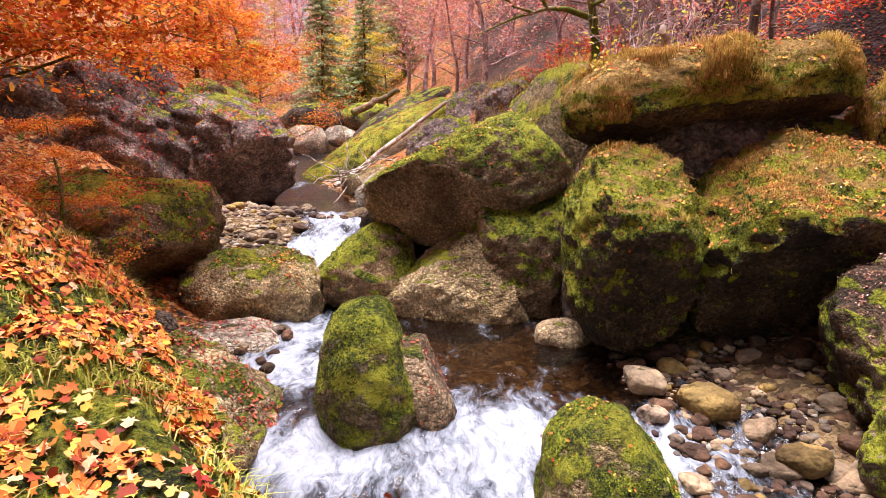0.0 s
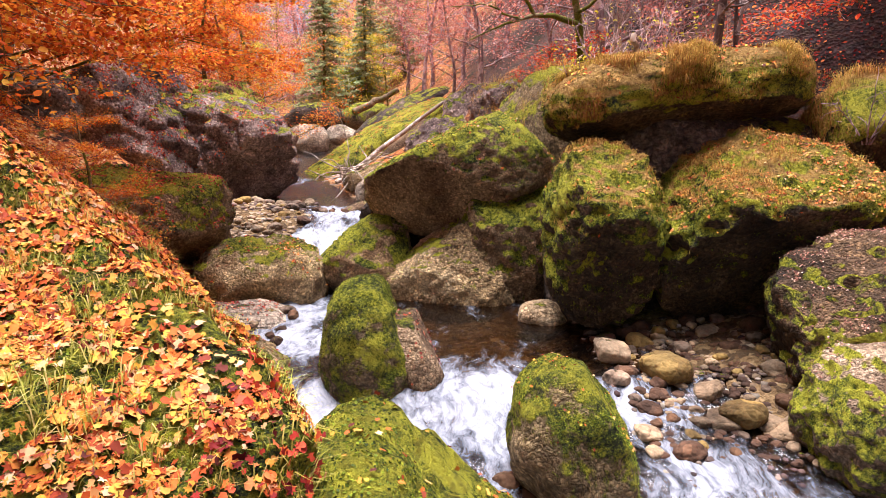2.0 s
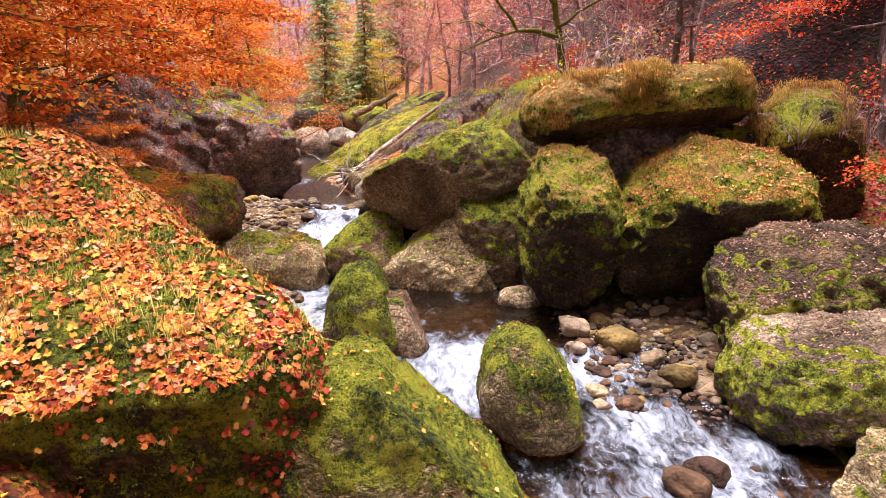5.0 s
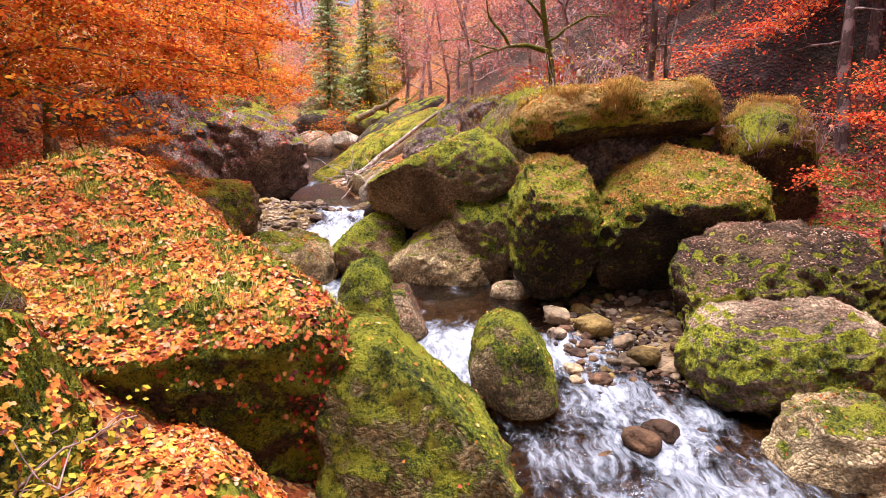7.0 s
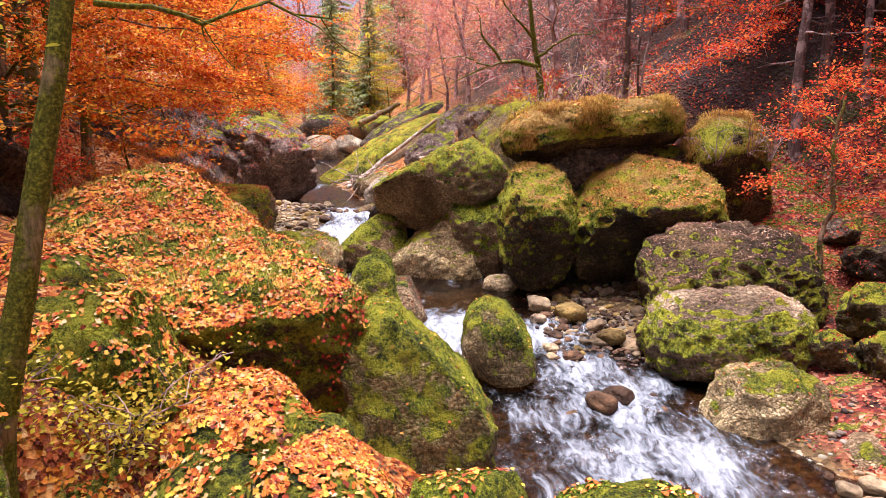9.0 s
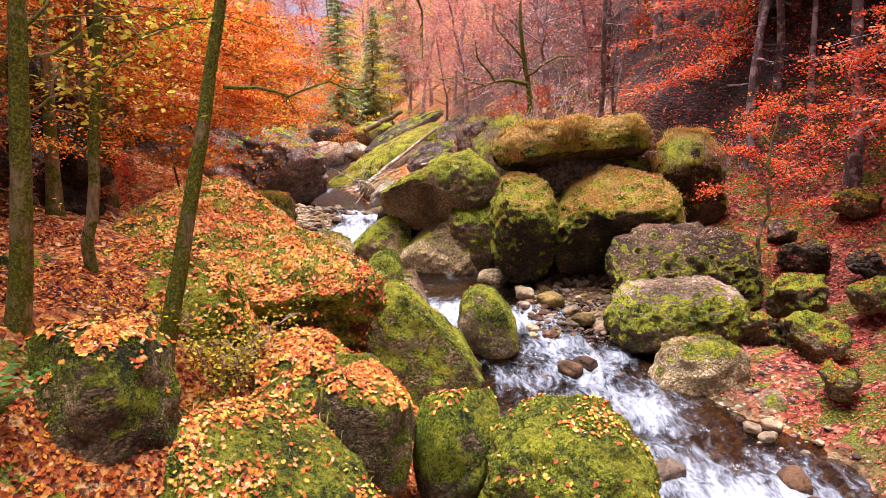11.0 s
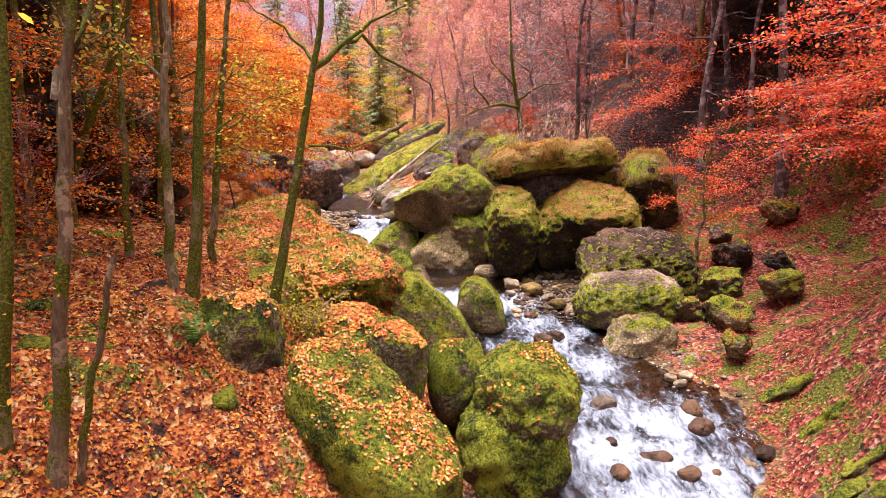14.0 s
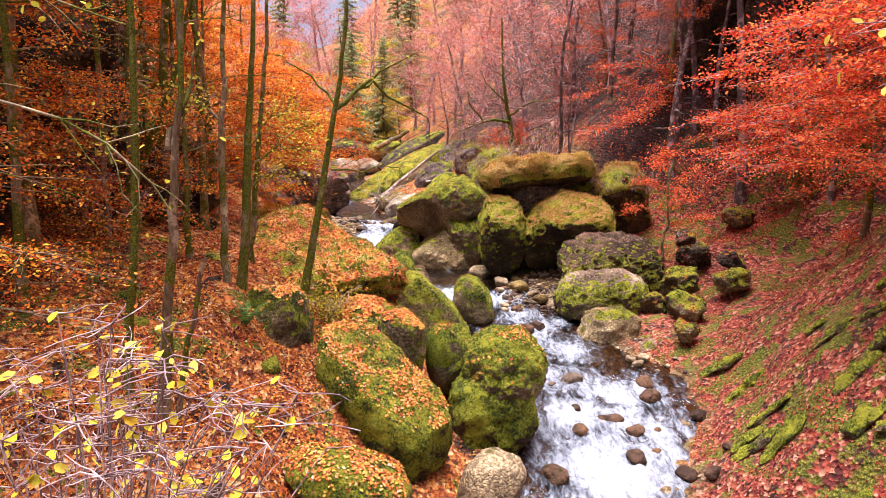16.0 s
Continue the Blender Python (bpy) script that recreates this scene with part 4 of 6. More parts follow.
def lobed_leaf():
    """A five-lobed leaf, slightly curled."""
    rim = []
    for k in range(11):
        a = math.pi * (-0.86 + 1.72 * k / 10)
        r = (0.62, 0.34, 0.8, 0.4, 0.95, 1.0, 0.95, 0.4, 0.8, 0.34, 0.62)[k] * (0.58 if k != 5 else 0.62)
        rim.append((r * math.cos(a), r * math.sin(a), 0.18 * r * abs(math.sin(2 * a))))
    return np.array([(-0.12, 0, 0.03)] + rim), np.array([[0, k, k + 1] for k in range(1, 11)])


LEAVES = {"blob": blob_leaf(), "lobed": lobed_leaf(), "oval": oval_leaf()}


def leaf_mesh(name, P, N, size, mat, own, shape="blob", tilt=0.45):
    t, f = LEAVES[shape]
    n, k = len(P), len(t)
    N = N + own.normal(scale=tilt, size=(n, 3))
    N /= np.linalg.norm(N, axis=1)[:, None] + 1e-9
    A = np.cross(N, own.normal(size=(n, 3)))
    A /= np.linalg.norm(A, axis=1)[:, None] + 1e-9
    B = np.cross(N, A)
    s = (size * own.uniform(0.6, 1.3, n))[:, None, None]
    V = P[:, None] + s * (t[None, :, :1] * A[:, None] + t[None, :, 1:2] * B[:, None] + t[None, :, 2:] * N[:, None])
    F = (np.arange(n)[:, None, None] * k + f[None]).reshape(-1, 3)
    return mesh_of(name, V.reshape(-1, 3), F, mat, smooth=False)


def on_surface(ob, count, own, least=0.4, patchy=0.0, scale=1.2):
    """Places and normals on the upward faces of a rock."""
    me, m = ob.data, np.array(ob.matrix_world)
    v = np.empty(len(me.vertices) * 3)
    me.vertices.foreach_get("co", v)
    v = v.reshape(-1, 3) @ m[:3, :3].T + m[:3, 3]
    f = np.empty(len(me.polygons) * 3, np.int32)
    me.polygons.foreach_get("vertices", f)
    f = f.reshape(-1, 3)
    c = np.cross(v[f[:, 1]] - v[f[:, 0]], v[f[:, 2]] - v[f[:, 0]])
    area = np.linalg.norm(c, axis=1)
    nrm = c / area[:, None]
    w = area * sstep(least - 0.12, least + 0.15, nrm[:, 2])
    mid = v[f].mean(1)
    w = w * (mid[:, 2] > ground_z(mid[:, 0], mid[:, 1]) - 0.1)
    if patchy:
        w = w * sstep(-0.1 * patchy, 0.3, bumps(mid, scale, 5, 3) + 0.25 * (1 - patchy))
    pick = own.choice(len(f), count, p=w / w.sum())
    a, b = own.random(count), own.random(count)
    flip = a + b > 1
    a[flip], b[flip] = 1 - a[flip], 1 - b[flip]
    q = v[f[pick]]
    return q[:, 0] + a[:, None] * (q[:, 1] - q[:, 0]) + b[:, None] * (q[:, 2] - q[:, 0]), nrm[pick]


def strew(key, count, size, mat, least, shape="blob", patchy=0.6, label="fallen orange and brown leaves lying on a boulder", scale=1.9):
    own = np.random.default_rng(sum(map(ord, key)) + count)
    some, rest = on_surface(rocks[key], int(0.8 * count), own, least, patchy, scale), on_surface(rocks[key], count - int(0.8 * count), own, least - 0.15)
    P, N = np.vstack([some[0], rest[0]]), np.vstack([some[1], rest[1]])
    tagged(new("fallen_leaves", leaf_mesh("fallen_leaves", P + 0.02 * N, N, size, mat, own, shape, 0.27)), label, "leaves", kind="stuff")


strew("M", 25000, 0.058, LEAF_FALLEN, 0.42, "lobed", 0.48, "thick cover of fallen maple leaves on a huge boulder", 3.2)
own = np.random.default_rng(88)
for k in range(1, 10):
    strew("bank%d" % k, 150, 0.05, LEAF_SLOPE, 0.3, "blob", 0.5, "fallen red leaves lying on a small boulder")
P, N = on_surface(rocks["M"], 9000, own, -1.3)
trail = (P[:, 0] > -0.85) & (P[:, 1] < 1.9) & (P[:, 2] > -0.3) & (P[:, 2] < 2.0)
tagged(new("fallen_leaves", leaf_mesh("fallen_leaves", P[trail][:420] + 0.03 * N[trail][:420], N[trail][:420], 0.055, LEAF_SLOPE, own, "lobed", 0.5)), "red leaves caught in the cleft between two boulders", "leaves", kind="stuff")
for key, count, size, mat, least, patchy in [("C", 50, 0.08, LEAF_FALLEN, 0.55, 0.9), ("H", 1500, 0.11, LEAF_FALLEN, 0.5, 0.2), ("H2", 300, 0.1, LEAF_FALLEN, 0.6, 0.6), ("F", 700, 0.1, LEAF_FALLEN, 0.75, 0.2),
                                             ("F2", 60, 0.09, LEAF_FALLEN, 0.6, 0.8), ("E", 60, 0.09, LEAF_FALLEN, 0.7, 0.9), ("D", 200, 0.09, LEAF_FALLEN, 0.6, 1.0), ("N", 900, 0.085, LEAF_FALLEN, 0.62, 0.85),
                                             ("K", 600, 0.11, LEAF_FALLEN, 0.75, 0.3), ("P1", 1500, 0.05, LEAF_BLEACHED, 0.7, 0.8), ("P2", 700, 0.045, LEAF_BLEACHED, 0.8, 0.9), ("G", 30, 0.08, LEAF_FALLEN, 0.6, 0.8),
                                             ("Q1", 90, 0.08, LEAF_FALLEN, 0.6, 0.8), ("Q2", 800, 0.08, LEAF_FALLEN, 0.6, 0.5), ("big1", 220, 0.09, LEAF_FALLEN, 0.5, 0.8), ("LB", 120, 0.1, LEAF_FALLEN, 0.5, 0.7),
                                             ("LR", 350, 0.09, LEAF_CRIMSON, 0.5, 0.8), ("LF", 120, 0.09, LEAF_CRIMSON, 0.5, 0.9), ("LC", 700, 0.1, LEAF_SLOPE, 0.4, 0.7), ("A2", 50, 0.07, LEAF_CRIMSON, 0.3, 0.8),
                                             ("B", 40, 0.06, LEAF_FALLEN, 0.4, 0.9), ("cl6", 700, 0.1, LEAF_SLOPE, 0.25, 0.85), ("cl1", 500, 0.11, LEAF_CRIMSON, 0.35, 0.9), ("cl2", 1700, 0.11, LEAF_SLOPE, 0.1, 0.9), ("cl5", 900, 0.12, LEAF_CRIMSON, 0.3, 0.8), ("slab", 500, 0.13, LEAF_FALLEN, 0.5, 0.8), ("ML", 500, 0.1, LEAF_FALLEN, 0.5, 0.4), ("HL", 420, 0.1, LEAF_FALLEN, 0.45, 0.8),
                                             ("N2", 700, 0.1, LEAF_FALLEN, 0.5, 0.4), ("T", 700, 0.1, LEAF_FALLEN, 0.7, 0.6)]:
    near = key in ("H", "N", "HL", "F", "K", "H2", "C")
    strew(key, int(2.6 * count), (0.56 if near else 0.62) * size, mat, least, "lobed" if near else "blob", patchy)


def litter(name, label, count, box, size, mat, seed, shape="blob", side=0):
    """Loose leaves on the ground of a stretch of bank; side: -1 left of the stream, 1 right."""
    own = np.random.default_rng(seed)
    x, y = own.uniform(box[0], box[1], count), own.uniform(box[2], box[3], count)
    xl, xr = EDGES(y)
    keep = (x < xl - 0.15) if side < 0 else (x > xr + 0.1)
    x, y = x[keep], y[keep]
    thick = bumps(np.stack([x, y, 0 * x], -1), 0.8, seed, 3)
    bar = (side > 0) & (y > 4.4) & (y < 10) & (x < 5.6)
    keep = ~bar & (own.random(len(x)) < 0.12 + 1.4 * np.clip(thick + 0.25, 0, 1))
    x, y = x[keep], y[keep]
    e = 0.05
    z = ground_z(x, y)
    nx, ny = -(ground_z(x + e, y) - z) / e, -(ground_z(x, y + e) - z) / e
    N = np.stack([nx, ny, np.ones_like(nx)], -1)
    N /= np.linalg.norm(N, axis=1)[:, None]
    P = np.stack([x, y, z + 0.1 * bumps(np.stack([x, y, z], -1), 1.3, 3, 4, 0.6) + 0.025], -1)
    tagged(new(name, leaf_mesh(name, P, N, size, mat, own, shape, 0.4)), label, "leaves", kind="stuff")


litter("fallen_leaves", "carpet of fallen orange leaves on the wooded bank", 120000, (-8.2, 2.2, -11.5, 1), 0.058, LEAF_FLOOR, 301, "blob", -1)
litter("fallen_leaves", "fallen leaves between the boulders of the bank", 3500, (-8, -1, 1, 14), 0.1, LEAF_FLOOR, 302, "blob", -1)
litter("fallen_leaves", "carpet of fallen red leaves on the bank", 80000, (4, 13, -8, 9), 0.052, LEAF_CRIMSON, 303, "blob", 1)

litter("fallen_leaves", "fallen red leaves caught on the steep rocky slope", 30000, (6.5, 15, 7, 16), 0.075, LEAF_SLOPE, 304, "blob", 1)


def blades(name, label, P, N, length, mat, own, width=0.012, droop=0.7):
    """Grass: each blade is a bent strip of two quads and a tip."""
    n = len(P)
    a = own.uniform(0, 2 * math.pi, n)
    out = np.stack([np.cos(a), np.sin(a), 0 * a], -1) + 0.6 * N * (1, 1, 0)
    side = np.stack([-np.sin(a), np.cos(a), 0 * a], -1) * width
    clump = bumps(P, 2.2, 9, 2)
    L = (length * own.uniform(0.4, 1.2, n) * np.clip(0.85 + 1.3 * clump, 0.35, 1.5))[:, None]
    droop = (droop * own.uniform(0.2, 1.5, n))[:, None]
    up = np.array((0, 0, 1.0))
    p1 = P + L * (0.5 * up + 0.18 * out)
    p2 = P + L * ((0.85 - 0.35 * droop) * up + (0.3 + 0.45 * droop) * out)
    V = np.stack([P - side, P + side, p1 - 0.8 * side, p1 + 0.8 * side, p2], 1).reshape(-1, 3)
    F = (np.arange(n)[:, None, None] * 5 + np.array([[0, 1, 3], [0, 3, 2], [2, 3, 4]])[None]).reshape(-1, 3)
    return tagged(new(name, mesh_of(name, V, F, mat, smooth=False)), label, "grass", kind="stuff")


for key, count, length, least in [("T", 34000, 0.19, -0.45), ("S", 10000, 0.24, -0.1), ("Q2", 13000, 0.11, 0.5), ("Q1", 4500, 0.11, 0.5), ("M", 13000, 0.11, 0.2), ("knoll", 1200, 0.45, 0.3), ("knoll2", 800, 0.35, 0.4), ("N", 250, 0.16, 0.5), ("LR", 150, 0.2, 0.5)]:
    own = np.random.default_rng(len(key) * 7 + count)
    P, N = on_surface(rocks[key], count, own, least, 0.5)
    blades("dry_grass", "dry golden grass growing on top of a boulder", P, N, length, GRASS_FRESH if key in ("M", "N", "LR") else GRASS, own, 0.0035, 1.0 if key in ("M", "N", "LR") else 1.7)

for key, count, least, size in [("A", 5000, -0.1, 0.032), ("B", 4500, 0.2, 0.03), ("C", 3000, 0.25, 0.034), ("M", 30000, -0.35, 0.036), ("D", 11000, -0.1, 0.036), ("Db", 6000, -0.2, 0.036), ("E", 4000, 0.0, 0.034), ("F2", 3000, 0.1, 0.034), ("F", 3000, 0.1, 0.034), ("H", 4000, 0.1, 0.034),
                                ("N", 12000, 0.0, 0.036), ("N2", 4000, 0.1, 0.036), ("HL", 7000, 0.0, 0.036), ("K", 4000, 0.2, 0.036), ("G", 900, 0.5, 0.034), ("Q1", 7000, -0.15, 0.04), ("Q2", 13000, -0.1, 0.04), ("big1", 12000, 0.3, 0.045), ("LB", 1500, 0.5, 0.045), ("T", 5000, 0.2, 0.045)]:
    own = np.random.default_rng(count + ord(key[0]))
    P, N = on_surface(rocks[key], int(1.35 * count), own, least, 0.75, 1.9)
    tagged(new("moss", leaf_mesh("moss", P + 0.004 * N, N, 0.6 * size, MOSS_TUFT, own, "blob", 0.75)), "tufts of bright green moss growing on a boulder", "moss", kind="stuff")

# ---- stones of the gravel bars ----
STONE_MATS = [rock_material("stone_" + tint, 0.05, tuple(0.35 * c for c in col), tuple(0.8 * c for c in col), tuple(min(1, 1.35 * c) for c in col), 3.0)
              for tint, col in (("brown", (0.085, 0.05, 0.034)), ("grey", (0.18, 0.145, 0.12)), ("ochre", (0.27, 0.2, 0.075)), ("pale", (0.32, 0.26, 0.19)), ("rust", (0.12, 0.07, 0.042)))]
STONES = [rock_mesh("stone", (1, 0.8, 0.62), 200 + k, STONE_MATS[k % 5], 3, square=2.7, cuts=8, rough=0.14) for k in range(10)]
STONE_LABELS = ["smooth wet brown stone", "smooth grey river stone", "smooth ochre river stone", "pale rounded river stone", "rust-red wet stone"]


def stone(x, y, z, r, k, turn, group, where):
    ob = new("stone", STONES[k])
    ob.matrix_world = pose(x, y, z, 8 * math.sin(turn), 8 * math.cos(turn), turn) @ Matrix.Diagonal((r, r, r, 1))
    return tagged(ob, STONE_LABELS[k % 5] + " " + where, "stone", group)


def gravel(box, count, sizes, group, where, kinds, seed, level=None, lift=0.25):
    own = np.random.default_rng(seed)
    done = []
    for _ in range(count * 6):
        if len(done) >= count:
            break
        x, y = own.uniform(box[0], box[1]), own.uniform(box[2], box[3])
        r = sizes[0] + (sizes[1] - sizes[0]) * own.random() ** 2.2
        if any((x - a) ** 2 + (y - b) ** 2 < (0.8 * (r + c)) ** 2 for a, b, c in done):
            continue
        done.append((x, y, r))
        z = float(ground_z(x, y)) if level is None else max(float(ground_z(x, y)), float(LEVEL(y)[0]) + level)
        stone(x, y, z + lift * r, r, int(own.choice(kinds)), own.uniform(0, 360), group, where)


gravel((2.5, 5.5, 5.5, 9.2), 110, (0.08, 0.25), "stones of the gravel bank", "on the gravel bank", [0, 0, 1, 2, 3, 5, 4, 8, 9], 401, -0.02, 0.1)
gravel((-7.0, -3.9, 13.9, 19.2), 110, (0.09, 0.25), "stones of the upper bar", "on the bar beside the rapids", [3, 8, 1, 6, 2, 3, 8], 402, 0.03)
gravel((-3.9, -2.6, 15.6, 18.0), 9, (0.08, 0.2), "stones at the head of the rapids", "at the head of the rapids", [0, 5, 1], 407, -0.03)
gravel((2.6, 6.3, -5.0, 0.6), 17, (0.10, 0.34), "stones in the rapids", "in the rapids", [0, 5, 0, 5, 9, 1], 403, -0.05)
gravel((5.5, 6.9, 0.8, 3.4), 11, (0.06, 0.18), "stones along the bank", "among red leaves on the bank", [1, 3, 6, 8, 0], 404, 0.0)
gravel((0.8, 4.4, 3.0, 7.0), 9, (0.1, 0.22), "stones in the shallows", "in the shallows", [0, 4, 5, 9], 405, -0.1)
gravel((-3.6, -2.4, 8.2, 10.4), 12, (0.08, 0.2), "stones by the flat rock", "beside the flat rock", [0, 1, 3, 5], 406, 0.0)
PEBBLE = leaf_material("river_pebbles", [(0.0, (0.035, 0.025, 0.018)), (0.4, (0.1, 0.075, 0.052)), (0.75, (0.19, 0.15, 0.11)), (1.0, (0.36, 0.31, 0.25))], 0.0)


def pebbles(label, box, count, sizes, lift, seed):
    """Small rubble too fine to pick apart, in one mesh."""
    own = np.random.default_rng(seed)
    d, f = ICO[2]
    x, y = own.uniform(box[0], box[1], count), own.uniform(box[2], box[3], count)
    z = np.maximum(ground_z(x, y), LEVEL(y)[0] + lift)
    r = sizes[0] + (sizes[1] - sizes[0]) * own.random(count) ** 2
    shape = own.uniform(0.6, 1.2, (count, 3)) * (1, 1, 0.7)
    V = np.stack([x, y, z], -1)[:, None] + r[:, None, None] * (d[None] * shape[:, None] + own.normal(scale=0.07, size=(count, len(d), 3)))
    F = (np.arange(count)[:, None, None] * len(d) + f[None]).reshape(-1, 3)
    tagged(new("pebbles", mesh_of("pebbles", V.reshape(-1, 3), F, PEBBLE)), label, "gravel", kind="stuff")


pebbles("small wet river gravel between the stones of the bank", (2.4, 5.7, 5.2, 9.4), 900, (0.02, 0.07), -0.03, 411)
pebbles("angular pale rubble on the bar beside the rapids", (-7.4, -3.8, 13.6, 19.4), 900, (0.03, 0.11), 0.02, 412)
pebbles("pale wet gravel along the foot of the leafy bank", (5.3, 6.7, 0.6, 4.2), 140, (0.02, 0.07), -0.02, 413)
for x, y, z, r, k, where in [(3.2, 7.3, 0.05, 0.36, 2, "on the gravel bank"), (4.4, 6.2, -0.45, 0.42, 3, "at the water's edge"), (3.05, 3.9, -0.6, 0.26, 4, "in the shallows"), (3.4, 4.2, -0.62, 0.26, 0, "in the shallows"), (2.6, 7.9, 0.1, 0.3, 3, "on the gravel bank"),
                             (5.45, -0.5, -1.08, 0.27, 0, "in the rapids"), (4.3, -1.4, -1.3, 0.3, 5, "in the rapids"), (2.75, -3.3, -1.6, 0.3, 4, "in the rapids"), (3.8, 6.3, -0.2, 0.28, 2, "on the gravel bank"), (2.9, -4.6, -1.75, 0.3, 9, "in the rapids")]:
    stone(x, y, z, r, k, 40 * x, "large river stones", where)
for k in range(46):
    own = np.random.default_rng(900 + k)
    x, y = own.uniform(-7.5, 0.8), own.uniform(-10.5, 0.5)
    if x < EDGES(y)[0] - 0.6:
        r = own.uniform(0.12, 0.33)
        tilted("rock", "small mossy rock among fallen leaves", (x, y, float(min(ground_z(x + a * r, y + c * r) for a, c in ((0, 0), (1, -1), (1, 1), (0, -1)))) - 0.15 * r), (r * own.uniform(1, 1.6), r * 0.9, r * 0.6), (own.uniform(-15, 15), own.uniform(-15, 15), own.uniform(0, 180)), (ROCK_LEAFY, ROCK_MOSSY, ROCK_LEAFY)[k % 3], 500 + k, 4, square=3.5, cuts=8, rough=0.22, fine=0.16)


def grit(label, box, count, size, mat, seed):
    """Small gravel between the stones, too fine to tell apart."""
    own = np.random.default_rng(seed)
    d, f = ICO[2]
    x, y = own.uniform(box[0], box[1], count), own.uniform(box[2], box[3], count)
    z = np.maximum(ground_z(x, y), LEVEL(y)[0] - 0.02)
    r = size * own.uniform(0.5, 1.4, count)
    sq = np.stack([r * own.uniform(0.8, 1.3, count), r, r * 0.65], -1)
    V = (np.stack([x, y, z], -1)[:, None] + d[None] * sq[:, None]).reshape(-1, 3)
    F = (np.arange(count)[:, None, None] * len(d) + f[None]).reshape(-1, 3)
    tagged(new("gravel", mesh_of("gravel", V, F, mat)), label, "gravel", kind="stuff")


grit("wet brown gravel between the stones", (2.6, 5.2, 5.6, 8.8), 420, 0.06, STONE_MATS[0], 411)
grit("pale gravel between the stones", (2.8, 5.2, 6.0, 8.8), 260, 0.055, STONE_MATS[3], 412)
grit("pale gravel of the upper bar", (-7.2, -3.8, 13.8, 19.0), 420, 0.07, STONE_MATS[3], 413)


# ---- trees ----
def tubes(lines, sides=5):
    """Tapered tubes along polylines: (points, radii) each."""
    V, F, base = [], [], 0
    ring = np.linspace(0, 2 * math.pi, sides, endpoint=False)
    for pts, rad in lines:
        pts, rad = np.asarray(pts, float), np.asarray(rad, float)
        d = np.gradient(pts, axis=0)
        d /= np.linalg.norm(d, axis=1)[:, None] + 1e-9
        ref = np.where(np.abs(d[:, 2:]) > 0.9, (1.0, 0, 0), (0, 0, 1.0))
        a = np.cross(d, ref)
        a /= np.linalg.norm(a, axis=1)[:, None] + 1e-9
        b = np.cross(d, a)
        v = pts[:, None] + rad[:, None, None] * (np.cos(ring)[None, :, None] * a[:, None] + np.sin(ring)[None, :, None] * b[:, None])
        V.append(v.reshape(-1, 3))
        i = np.arange(len(pts) - 1)[:, None] * sides
        j = np.arange(sides)[None]
        k = (j + 1) % sides
        F.append((base + np.stack([i + j, i + k, i + sides + k, i + sides + j], -1)).reshape(-1, 4))
        base += len(pts) * sides
    return np.concatenate(V), np.concatenate(F)


def bough(start, way, length, own, steps=6, wiggle=0.16, lift=0.0):
    pts, d = [np.array(start, float)], np.array(way, float)
    d /= np.linalg.norm(d)
    for _ in range(steps):
        pts.append(pts[-1] + d * length / steps)
        d = d + own.normal(scale=wiggle, size=3) + (0, 0, lift)
        d /= np.linalg.norm(d)
    return np.array(pts)


